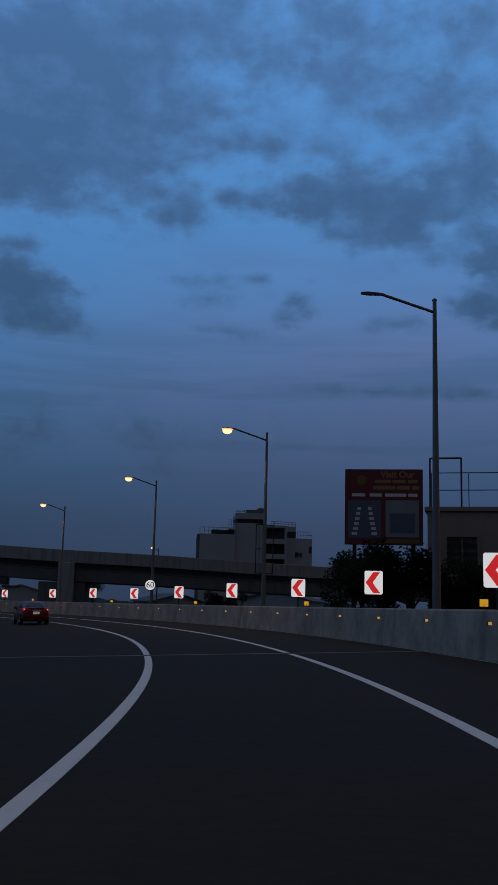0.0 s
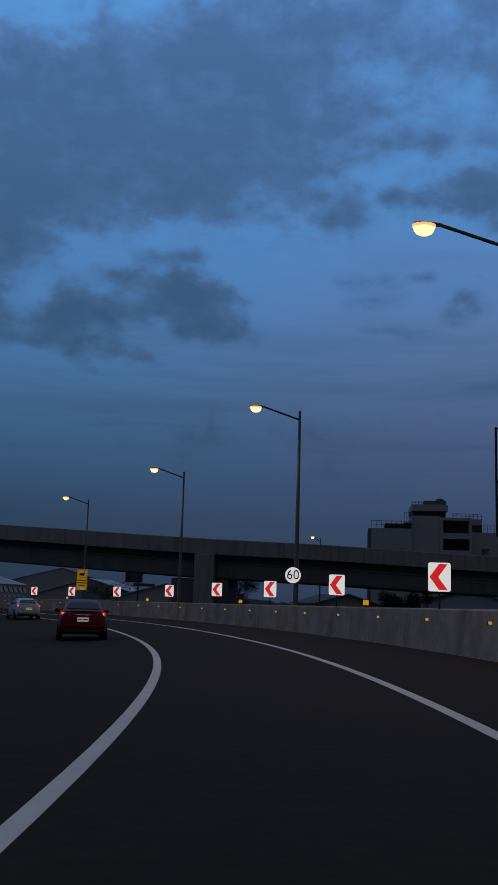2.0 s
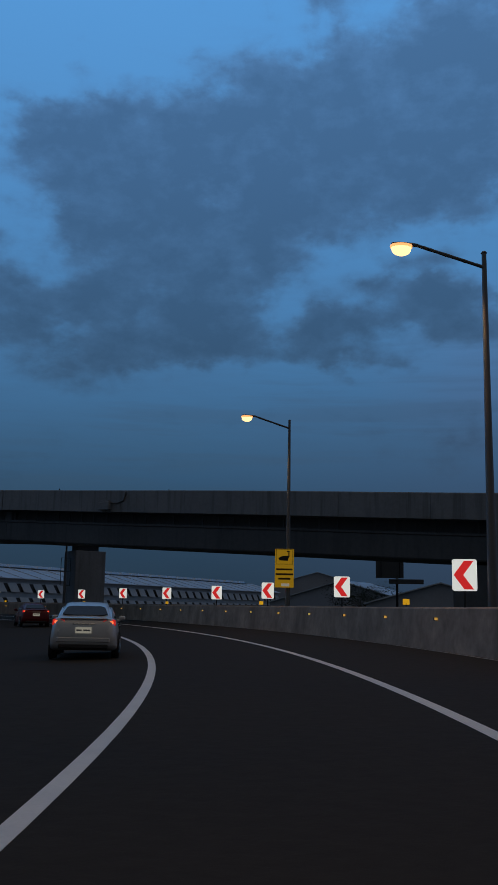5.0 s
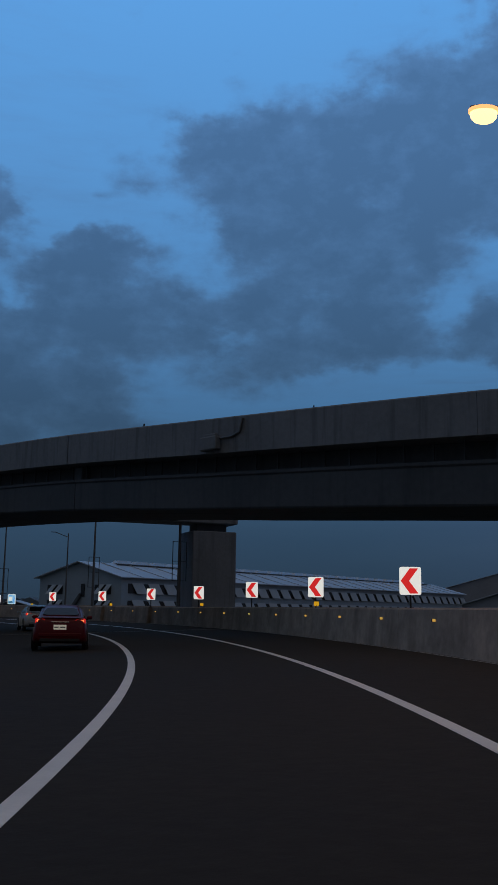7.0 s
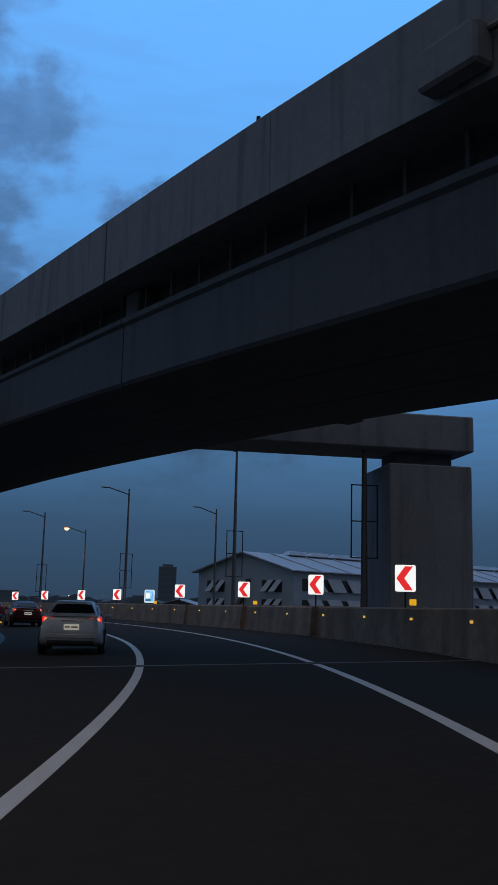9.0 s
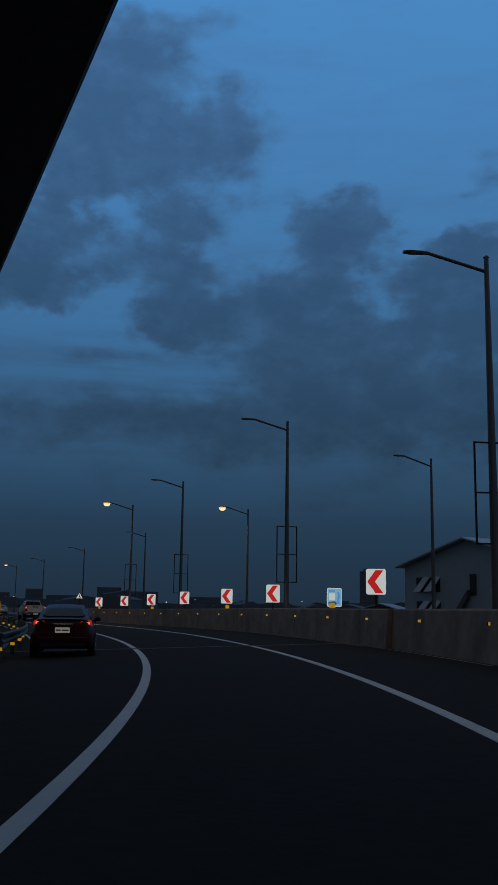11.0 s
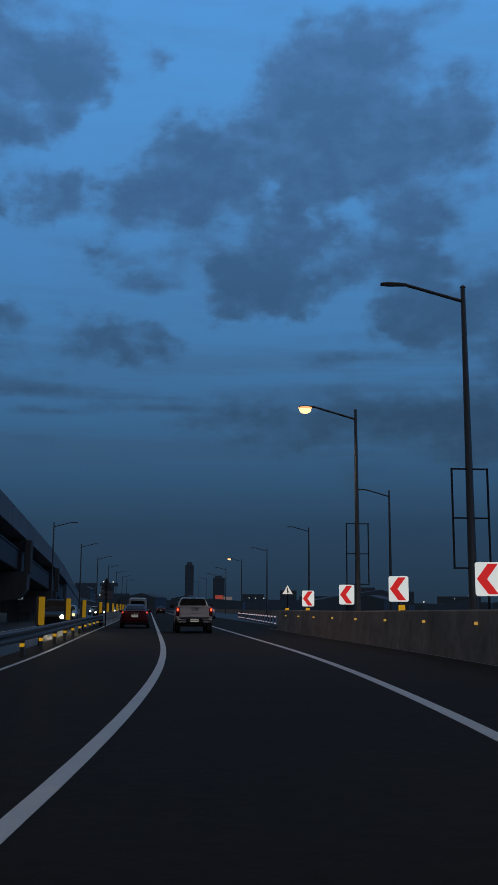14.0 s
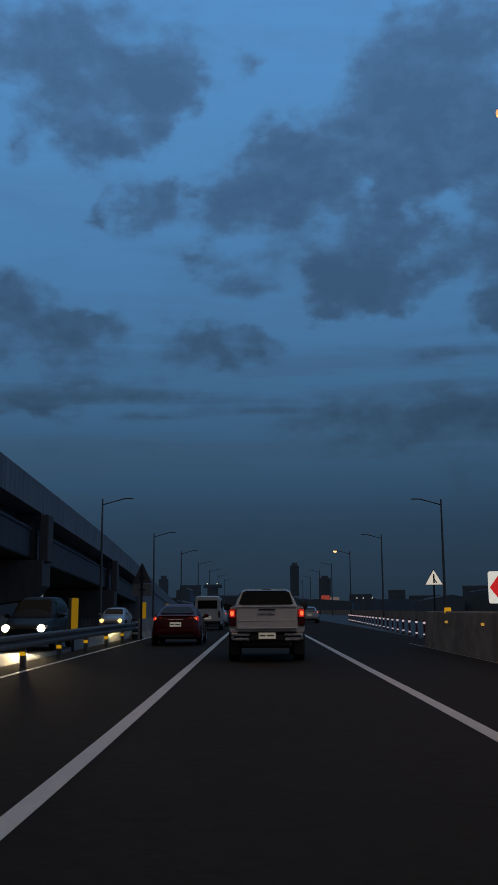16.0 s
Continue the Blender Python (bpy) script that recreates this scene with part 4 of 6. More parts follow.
def flag_post(m):
    p = thing("marker_post", "tall flat yellow marker post in the median", "marker post", m, "yellow marker posts in the median")
    part("stem", Shape().tube((0, 0, 0), (0, 0, 0.7), 0.04, n=8), BLACK_STEEL, p)
    part("flag", Shape().slab([(x + 0.05, z + 1.15) for x, z in rounded(0.2, 0.95, 0.03, 2)], -0.06, 0.0), PANEL_YELLOW, p, "yellow panel")
    part("back", Shape().box((-0.03, 0.07, 1.15), (0.26, 0.14, 0.95), 0.02), STEEL, p, "dull grey post behind the panel")
    return p


first = flag_post(stand(223.0, -5.75, 0))
for i in range(1, 26):
    copy_thing(first, stand(223.0 + (10.6 if i < 4 else 12.5) * i, -5.75, 0))


def median_blocks():
    wall = thing("median_wall", "pale concrete median blocks beyond the guard rail", "concrete barrier", kind="structure")
    for i in range(30):
        s = 267.6 + 5 * i
        part("block", ribbon(s, s + 4.97, [(-5.75, 0), (-5.58, 0.28), (-5.5, 0.85), (-5.3, 0.85), (-5.22, 0.28), (-5.05, 0)], 5.0), CONCRETE, wall)


median_blocks()


# ---- soft posts along the gore ----
def soft_post(m):
    p = thing("delineator_post", "orange flexible post with two white reflective bands", "delineator", m, "soft posts along the gore")
    part("foot", Shape().tube((0, 0, 0), (0, 0, 0.04), 0.14, 0.12, 10), PLASTIC, p)
    part("tube", Shape().tube((0, 0, 0.04), (0, 0, 0.78), 0.05, 0.045, 10), SHEET_RED_DULL, p, "orange-red tube")
    part("band", Shape().tube((0, 0, 0.60), (0, 0, 0.69), 0.056, n=10), SHEET_WHITE_PINK, p)
    part("band", Shape().tube((0, 0, 0.14), (0, 0, 0.20), 0.056, n=10), SHEET_WHITE_PINK, p)
    return p


SHEET_RED_DULL = material("orange_rubber", (0.11, 0.02, 0.012), 0.6, vary=0.2)
# the bands glow in place of headlamp light they return
SHEET_WHITE_PINK = material("white_band_glow_sheet", (0.8, 0.78, 0.78), 0.4, vary=0.1, glow=(1.0, 0.76, 0.80), power=0.6)
first = soft_post(stand(266, 7.0, -0.02))
for i in range(1, 22):
    copy_thing(first, stand(266 + 2.6 * i, 7.0 + 0.1 * i, -0.02))


def far_parapet():
    wall = thing("main_parapet", "concrete parapet of the main carriageway", "concrete barrier", kind="structure")
    for i in range(46):
        s = 130 + 10 * i
        part("panel", ribbon(s, s + 9.97, [(16.5, -0.8), (16.5, 0.95), (16.8, 0.95), (16.8, -0.8)], 5.0), CONCRETE, wall)


far_parapet()


# ---- signs ----
def text_mesh(body, size, mat, bold=0.0):
    cu = bpy.data.curves.new("lettering", "FONT")
    cu.offset = bold
    cu.body, cu.size, cu.extrude, cu.align_x, cu.align_y = body, size, 0.002, "CENTER", "CENTER"
    ob = bpy.data.objects.new("lettering", cu)
    scene.collection.objects.link(ob)
    me = bpy.data.meshes.new_from_object(ob.evaluated_get(bpy.context.evaluated_depsgraph_get()))
    bpy.data.objects.remove(ob)
    me.materials.clear()
    me.materials.append(mat)
    return me


def disc(r, n=28):
    return [(r * math.cos(2 * math.pi * i / n), r * math.sin(2 * math.pi * i / n)) for i in range(n)]


def speed_sign(m):
    sign = thing("speed_limit_sign", "round white speed limit sign reading 60 with a dark rim", "road sign", m)
    part("bracket", Shape().box((0, 0.08, 0), (0.1, 0.16, 0.5), 0.01), STEEL, sign)
    part("rim", Shape().slab(disc(0.42), -0.01, 0.0), RIM_RED, sign, "dark red rim")
    face = part("face", Shape().slab(disc(0.375), -0.016, -0.010), SHEET_WHITE, sign, "white reflective disc with added glow")
    part("lettering", text_mesh("60", 0.62, INK), INK, face, "black figures 60", m=pose(0, -0.019, 0, 90, 0, 0))


RIM_RED = material("dark_red_rim", (0.18, 0.02, 0.02), 0.5, vary=0.2)
speed_sign(facing(72.0, 6.6, 2.57, 30))


def camera_sign(m):
    sign = thing("camera_notice", "tall yellow notice with a black camera pictogram on the lamp post", "road sign", m)
    part("clamp", Shape().box((0, 0.1, 0.6), (0.2, 0.2, 0.06), 0.01).box((0, 0.1, -0.6), (0.2, 0.2, 0.06), 0.01), STEEL, sign)
    board = part("board", Shape().slab(rounded(0.94, 1.9, 0.03, 2), -0.02, 0.0), PANEL_YELLOW, sign, "yellow board with added glow")
    rim = Shape()
    for x0, z0, w, h in ((0, 0.93, 0.84, 0.02), (0, 0.2, 0.84, 0.02), (-0.41, 0.565, 0.02, 0.74), (0.41, 0.565, 0.02, 0.74)):
        rim.box((x0, -0.022, z0), (w, 0.004, h))
    part("outline", rim, INK, board)
    body = [(-0.3, 0.5), (-0.24, 0.38), (0.16, 0.36), (0.2, 0.5), (0.28, 0.62), (-0.1, 0.6)]
    cam_shape = Shape().slab(body, -0.025, -0.02).box((0.22, -0.0225, 0.72), (0.05, 0.005, 0.2)).box((0.2, -0.0225, 0.82), (0.14, 0.005, 0.05))
    part("pictogram", cam_shape, INK, board, "black camera pictogram")
    for z, w in ((-0.06, 0.8), (-0.3, 0.86), (-0.52, 0.6)):
        part("print_bar", Shape().box((0, -0.022, z), (w, 0.004, 0.09)), PRINT_BROWN, board)
    part("label_plate", Shape().box((0.05, -0.022, -0.82), (0.4, 0.004, 0.14)), PLATE, board, "small white label")


PRINT_BROWN = material("dark_brown_print", (0.10, 0.05, 0.01), 0.6, vary=0.2)
camera_sign(facing(117.0, 6.9, 3.0, 30))


def blue_sign(m):
    sign = thing("lane_sign", "pale blue reflective road sign with a lane pictogram on a post", "road sign", m)
    part("post", Shape().tube((0, 0.05, -2.4), (0, 0.05, 0.5), 0.04), BLACK_STEEL, sign)
    board = part("board", Shape().slab(rounded(0.95, 1.2, 0.12), -0.015, 0.0), SHEET_WHITE, sign)
    part("field", Shape().slab(rounded(0.87, 1.12, 0.09), -0.019, -0.015), SHEET_CYAN, board, "pale cyan field")
    part("lane_bar", Shape().slab([(-0.36, 0.36), (0.06, 0.36), (0.02, 0.46), (-0.36, 0.48)], -0.023, -0.019), SHEET_BLUE, board)
    part("lane_bar", Shape().slab([(-0.38, -0.46), (0.14, -0.46), (0.14, -0.30), (0.02, -0.24), (-0.38, -0.28)], -0.023, -0.019), SHEET_TEAL, board)
    part("pictogram", Shape().slab([(0.16, -0.42), (0.34, -0.42), (0.31, -0.12), (0.38, 0.10), (0.26, 0.40), (0.17, 0.36), (0.22, 0.10), (0.15, -0.10)], -0.023, -0.019), SHEET_BLUE, board)
    part("pale_block", Shape().slab([(-0.34, -0.18), (0.04, -0.18), (0.04, 0.26), (-0.34, 0.26)], -0.022, -0.019), SHEET_WHITE, board)


# both sheets emit, standing in for returned headlamp light
SHEET_CYAN = material("cyan_reflective_glow_sheet", (0.45, 0.70, 0.85), 0.4, vary=0.12, glow=(0.40, 0.76, 1.0), power=0.5)
SHEET_TEAL = material("teal_reflective_glow_sheet", (0.06, 0.22, 0.34), 0.4, vary=0.12, glow=(0.06, 0.30, 0.5), power=0.3)
blue_sign(pose(-115.0, 138.4, 2.1, 0, 0, 62))


def warning_sign(m):
    sign = thing("warning_sign", "pale triangular warning sign with a black merge symbol", "road sign", m)
    part("post", Shape().tube((0, 0.05, -2.2), (0, 0.05, 0.3), 0.035), BLACK_STEEL, sign)
    tri = [(-0.37, -0.28), (0.37, -0.28), (0.0, 0.35)]
    part("rim", Shape().slab(tri, -0.012, 0.0), RIM_RED, sign, "dark rim")
    board = part("board", Shape().slab([(x * 0.93, z * 0.93 - 0.005) for x, z in tri], -0.017, -0.012), SHEET_CREAM, sign, "cream reflective triangle with added glow")
    part("symbol", Shape().slab([(-0.03, -0.21), (0.03, -0.21), (0.03, 0.16), (-0.03, 0.16)], -0.021, -0.017).slab([(0.02, -0.02), (0.15, -0.21), (0.09, -0.21), (0.02, -0.09)], -0.022, -0.017), INK, board)


def back_of_sign(m):
    sign = thing("warning_sign", "dull grey back of a triangular road sign over a plate", "road sign", m)
    part("post", Shape().tube((0, 0.06, -2.4), (0, 0.06, 0.7), 0.045), BLACK_STEEL, sign)
    part("board", Shape().slab([(-0.42, -0.02), (0.42, -0.02), (0.03, 0.82), (-0.03, 0.82)], -0.02, 0.0), BACKING_DARK, sign, "dull steel triangle")
    part("plate", Shape().slab([(x, z - 0.32) for x, z in rounded(0.82, 0.52, 0.03, 2)], -0.02, 0.0), BACKING, sign, "dull steel plate")
    for z in (-0.3, 0.2):
        part("bracket", Shape().box((0, 0.02, z), (0.3, 0.04, 0.05), 0.008), BLACK_STEEL, sign)


BACKING_DARK = material("dark_sign_back", (0.13, 0.135, 0.145), 0.6, 0.2, vary=0.3, grain=5.0)
# emission put in for the headlamp light on the triangle
SHEET_CREAM = material("cream_reflective_glow_sheet", (0.8, 0.77, 0.68), 0.4, vary=0.1, glow=(1.0, 0.94, 0.82), power=0.55)
warning_sign(pose(-162.3, 138.4, 2.45, 0, 0, 76))
back_of_sign(pose(-166.3, 126.75, 2.4, 0, 0, 256))


# placed to fit a pale patch in the camera's view; its glow is added
def blank_board(m):
    sign = thing("blank_sign", "pale blank board with added glow on a post beside the oncoming lanes", "road sign", m)
    part("post", Shape().tube((0, 0.05, 0), (0, 0.05, 2.9), 0.04), BLACK_STEEL, sign)
    part("board", Shape().slab([(x, z + 2.46) for x, z in rounded(0.74, 1.05, 0.02, 2)], -0.015, 0.0), SHEET_PLAIN, sign)


SHEET_PLAIN = material("pale_glow_sheet", (0.66, 0.70, 0.72), 0.45, vary=0.1, glow=(0.85, 0.95, 1.0), power=0.16)
blank_board(stand(280.0, -12.7, -0.1))


# ---- vehicles ----
def ring(x_half, z0, z1, y, r_low=0.12, r_top=0.1, waist=None):
    """A closed cross-section at y: from the sill up to the top, rounded."""
    w = x_half
    t = waist if waist is not None else w
    half = [(w - r_low, z0), (w - r_low * 0.3, z0 + r_low * 0.3), (w, z0 + r_low), ((w + t) / 2 + 0.012, (z0 + z1) / 2), (t, z1 - r_top), (t - r_top * 0.3, z1 - r_top * 0.3), (t - r_top, z1)]
    return [(x, y, z) for x, z in half] + [(-x, y, z) for x, z in half[::-1]]


def wheel(parent, x, y, r=0.33, w=0.22):
    side = 1 if x > 0 else -1
    tyre = Shape().loft([[(x + side * d, y + q * math.cos(a), r + q * math.sin(a)) for a in (2 * math.pi * i / 20 for i in range(20))]
                         for d, q in ((-w / 2, r * 0.7), (-w / 2, r * 0.95), (-w / 2 + 0.03, r), (w / 2 - 0.03, r), (w / 2, r * 0.95), (w / 2, r * 0.7))])
    t = part("wheel", tyre, TYRE, parent, "black tyre", True)
    rim = Shape().tube((x + side * (w / 2 - 0.06), y, r), (x + side * (w / 2 - 0.02), y, r), r * 0.68, n=16)
    for i in range(5):
        a = 2 * math.pi * i / 5
        rim.box((0, 0, r * 0.33), (0.03, 0.07, r * 0.62), 0.008, m=Matrix.Translation((x + side * (w / 2 - 0.005), y, r)) @ Matrix.Rotation(a, 4, "X"))
    part("rim", rim, ALLOY, t, "alloy rim")


def plate(parent, y, z, turn=1):
    p = part("number_plate", Shape().box((0, y, z), (0.40, 0.014, 0.15), 0.004), PLATE, parent, "white number plate")
    for x, w in ((-0.11, 0.13), (0.08, 0.17)):
        part("print_bar", Shape().box((x, y - 0.009 * turn, z), (w, 0.004, 0.036)), PRINT_GREY, p)


def hull(rows, name, paint, parent, label="", steps=5):
    """A smooth body through cross-sections (y, half width, low, top, lower round, upper round, half width at the top)."""
    dense = smooth_rows(rows, steps)
    rings = []
    for y, w, z0, z1, rl, rt, tp in dense:
        half = [(w - rl, z0), (w - rl * 0.55, z0 + rl * 0.12), (w - rl * 0.15, z0 + rl * 0.5), (w, z0 + rl), ((w * 2 + tp) / 3 + 0.014, z0 * 0.55 + z1 * 0.45), ((w + tp * 2) / 3 + 0.012, z0 * 0.25 + z1 * 0.75), (tp, z1 - rt), (tp - rt * 0.15, z1 - rt * 0.5), (tp - rt * 0.5, z1 - rt * 0.14), (tp - rt, z1), (tp * 0.35, z1 + 0.012)]
        rings.append([(x, y, z) for x, z in half] + [(-x, y, z) for x, z in half[::-1]])
    return part(name, Shape().loft(rings), paint, parent, label, True)


def smooth_rows(rows, steps):
    rows = [np.array(r, float) for r in rows]
    out = []
    for i in range(len(rows) - 1):
        p, q = rows[i], rows[i + 1]
        a = (q - rows[i - 1]) / 2 if i else q - p
        b = (rows[i + 2] - p) / 2 if i + 2 < len(rows) else q - p
        for k in range(steps):
            t = k / steps
            out.append((2 * t ** 3 - 3 * t ** 2 + 1) * p + (t ** 3 - 2 * t ** 2 + t) * a + (3 * t ** 2 - 2 * t ** 3) * q + (t ** 3 - t ** 2) * b)
    return out + [rows[-1]]


def pane(corners, inward, cut=0.12):
    """A thin sheet with cut corners through four points, thickened by the step inward."""
    c, step = [Vector(p) for p in corners], Vector(inward)
    rim = []
    for i in range(4):
        rim += [c[i].lerp(c[i - 1], cut), c[i].lerp(c[(i + 1) % 4], cut)]
    n = len(rim)
    return Shape().add([*rim, *[p + step for p in rim]], [tuple(range(n)), tuple(range(2 * n - 1, n - 1, -1)), *[(i, n + i, n + (i + 1) % n, (i + 1) % n) for i in range(n)]])


def pickup(m):
    c = thing("pickup_truck", "silver-white double-cab pickup with tail lamps lit in the lane", "pickup truck", m)
    # cargo bed and nose, origin at the rear bumper on the ground, y ahead
    part("bed", Shape().loft([ring(0.90, 0.70, 1.31, 0.22, 0.08, 0.04, 0.88), ring(0.92, 0.62, 1.33, 0.6, 0.1, 0.05, 0.89), ring(0.92, 0.56, 1.33, 1.7, 0.1, 0.05, 0.89)]), PEARL, c, "silver-white cargo bed", True)
    part("body", Shape().loft([ring(0.92, 0.46, 1.31, 1.72, 0.1, 0.05, 0.89), ring(0.93, 0.44, 1.28, 2.6, 0.1, 0.05, 0.9), ring(0.93, 0.44, 1.22, 3.6, 0.1, 0.06, 0.89), ring(0.92, 0.45, 1.16, 4.3, 0.1, 0.1, 0.84),
                               ring(0.86, 0.48, 1.06, 5.0, 0.1, 0.15, 0.76), ring(0.70, 0.52, 0.95, 5.25, 0.1, 0.15, 0.6)]), PEARL, c, "silver-white cab body and bonnet", True)
    part("cab", Shape().loft([ring(0.80, 1.28, 1.33, 1.76, 0.02, 0.02, 0.78), ring(0.80, 1.28, 1.70, 1.94, 0.02, 0.06, 0.65), ring(0.81, 1.28, 1.755, 2.2, 0.02, 0.10, 0.645), ring(0.81, 1.27, 1.775, 2.6, 0.02, 0.11, 0.645), ring(0.81, 1.24, 1.755, 3.1, 0.02, 0.11, 0.64), ring(0.83, 1.18, 1.24, 4.0, 0.02, 0.02, 0.76)]), PEARL, c, "cab roof and pillars", True)
    part("rear_window", pane([(-0.70, 1.735, 1.36), (0.70, 1.735, 1.36), (0.585, 1.895, 1.685), (-0.585, 1.895, 1.685)], (0, 0.06, 0.03), 0.07), GLASS, c, "dark rear window")
    part("roof_spoiler", Shape().box((0, 1.98, 1.742), (1.1, 0.12, 0.03), 0.012), PEARL, c)
    for s in (-1, 1):
        part("side_window", Shape().add([(s * 0.815, 2.05, 1.34), (s * 0.815, 3.5, 1.28), (s * 0.675, 3.0, 1.64), (s * 0.675, 2.2, 1.66), (s * 0.78, 2.05, 1.34), (s * 0.78, 3.5, 1.28), (s * 0.64, 3.0, 1.64), (s * 0.64, 2.2, 1.66)],
                                        [(0, 1, 2, 3), (7, 6, 5, 4), (0, 4, 5, 1), (2, 6, 7, 3), (1, 5, 6, 2), (3, 7, 4, 0)]), GLASS, c)
    gate = part("tailgate", Shape().box((0, 0.20, 1.045), (1.46, 0.09, 0.55), 0.025).box((0, 0.16, 1.31), (1.44, 0.1, 0.035), 0.012), PEARL, c, "silver-white tailgate")
    part("handle", Shape().box((0, 0.135, 1.155), (0.42, 0.04, 0.075), 0.02), CHROME, gate, "chrome tailgate handle")
    part("crease", Shape().box((0, 0.148, 0.98), (1.38, 0.02, 0.02), 0.006).box((0, 0.148, 0.80), (1.38, 0.02, 0.02), 0.006), PEARL, gate)
    part("badge", Shape().box((0.52, 0.15, 1.20), (0.22, 0.012, 0.045), 0.004), CHROME, gate)
    part("grip", Shape().box((0, 0.15, 1.235), (0.40, 0.02, 0.035), 0.008), PLASTIC, gate)
    for s in (-1, 1):
        lamp = part("tail_lamp", Shape().box((s * 0.82, 0.215, 1.055), (0.165, 0.13, 0.42), 0.03), TAIL_DARK, c, "tall tail lamp")
        part("lens", Shape().box((s * 0.823, 0.146, 1.155), (0.13, 0.012, 0.18), 0.02), TAIL, lamp, "glowing red lens")
        part("bulb", Shape().slab([(x + s * 0.83, z + 1.15) for x, z in rounded(0.08, 0.11, 0.035, 4)], 0.134, 0.14), TAIL_HOT, lamp, "glowing red-orange bulb")
        part("step_trim", Shape().box((s * 0.62, -0.045, 0.665), (0.44, 0.05, 0.06), 0.015).box((s * 0.60, -0.04, 0.55), (0.36, 0.06, 0.075), 0.02).box((s * 0.82, -0.04, 0.61), (0.06, 0.06, 0.17), 0.02), CHROME, c, "chrome bumper corner")
        part("bed_rail", Shape().box((s * 0.86, 0.95, 1.345), (0.1, 1.55, 0.03), 0.01), PLASTIC, c, "black bed rail cap")
        part("mirror", Shape().box((s * 1.03, 3.3, 1.33), (0.22, 0.1, 0.2), 0.04), PLASTIC, c, "black door mirror")
        part("mud_flap", Shape().box((s * 0.78, 0.75, 0.33), (0.24, 0.02, 0.34), 0.004), PLASTIC, c)
        for y in (1.32, 4.35):
            wheel(c, s * 0.80, y, 0.385, 0.26)
    part("bumper", Shape().box((0, 0.06, 0.60), (1.78, 0.16, 0.22), 0.04).box((0, 0.02, 0.72), (1.4, 0.2, 0.03), 0.01), PLASTIC, c, "black rear bumper")
    part("brake_light", Shape().box((0, 1.915, 1.742), (0.26, 0.02, 0.02), 0.005), TAIL_DARK, c)
    part("underbody", Shape().box((0, 2.6, 0.46), (1.2, 4.4, 0.26), 0.05).box((0, 1.32, 0.38), (1.4, 0.14, 0.14), 0.03), PLASTIC, c)
    plate(c, -0.03, 0.635)


def sedan(m, paint, label, rear=True, head=None, tall=0.0, name="sedan_car"):
    """A four-door car; the origin lies on the ground below the rear bumper, y ahead."""
    c = thing(name, label, "car", m)
    h, g = tall, tall * 0.3
    hull([(0.0, 0.62, 0.40, 0.80, 0.10, 0.12, 0.58), (0.05, 0.76, 0.33, 0.94 + g, 0.12, 0.14, 0.68), (0.18, 0.83, 0.27, 1.04 + g, 0.13, 0.10, 0.74), (0.5, 0.86, 0.22, 1.05 + g, 0.12, 0.08, 0.78), (1.2, 0.87, 0.20, 1.01 + g, 0.10, 0.08, 0.81),
          (2.4, 0.87, 0.20, 0.98 + g, 0.10, 0.08, 0.81), (3.3, 0.87, 0.21, 0.96 + g, 0.10, 0.10, 0.78), (4.0, 0.83, 0.24, 0.82 + g, 0.11, 0.14, 0.70), (4.3, 0.74, 0.28, 0.72 + g, 0.11, 0.14, 0.60), (4.44, 0.58, 0.34, 0.62 + g, 0.08, 0.10, 0.48)], "body", paint, c)
    z0, top = 0.98 + g, 1.44 + h
    back = 1.22 - h * 1.2
    hull([(0.42 - h * 0.5, 0.72, z0 - 0.03, z0 + 0.06, 0.01, 0.03, 0.68), (back, 0.77, z0 - 0.03, top - 0.07, 0.01, 0.10, 0.575), (back + 0.2, 0.775, z0 - 0.035, top - 0.02, 0.01, 0.11, 0.58), (1.75, 0.78, z0 - 0.04, top, 0.01, 0.11, 0.58), (2.25, 0.78, z0 - 0.05, top - 0.015, 0.01, 0.11, 0.57),
          (2.45, 0.78, z0 - 0.05, top - 0.06, 0.01, 0.10, 0.57), (3.35, 0.74, z0 - 0.06, z0 - 0.01, 0.01, 0.02, 0.66)], "cabin", paint, c, "", 1)
    # panes set into the shell
    ya, yb, za, zb = 0.42 - h * 0.5, back, z0 + 0.06, top - 0.07
    low, high = [(ya + (yb - ya) * k, za + (zb - za) * k) for k in (0.16, 0.84)]
    out = Vector((0, -(zb - za), yb - ya)).normalized() * 0.03
    part("rear_window", pane([(-0.59, low[0] + out.y, low[1] + out.z), (0.59, low[0] + out.y, low[1] + out.z), (0.475, high[0] + out.y, high[1] + out.z), (-0.475, high[0] + out.y, high[1] + out.z)], -out * 1.6), GLASS, c, "dark rear window")
    part("windscreen", pane([(0.62, 3.24, z0 + 0.055), (-0.62, 3.24, z0 + 0.055), (-0.5, 2.56, top - 0.09), (0.5, 2.56, top - 0.09)], (0, -0.03, -0.05)), GLASS, c, "dark windscreen")
    for s in (-1, 1):
        for y0, y1, y2, y3 in ((back - 0.08, 1.86, 1.86, back + 0.14), (1.93, 2.86, 2.40, 1.93)):
            part("side_window", pane([(s * 0.778, y0, z0 + 0.05), (s * 0.778, y1, z0 + 0.04), (s * 0.626, y2, top - 0.13), (s * 0.626, y3, top - 0.13)], (-s * 0.05, 0, -0.01), 0.07), GLASS, c)
        lamp = part("tail_lamp", pane([(s * 0.42, 0.035, 0.86 + g), (s * 0.80, 0.17, 0.84 + g), (s * 0.79, 0.20, 1.02 + g), (s * 0.50, 0.06, 0.99 + g)], (0, 0.10, 0), 0.14), TAIL if rear else TAIL_DARK, c, "wedge-shaped red tail lamp")
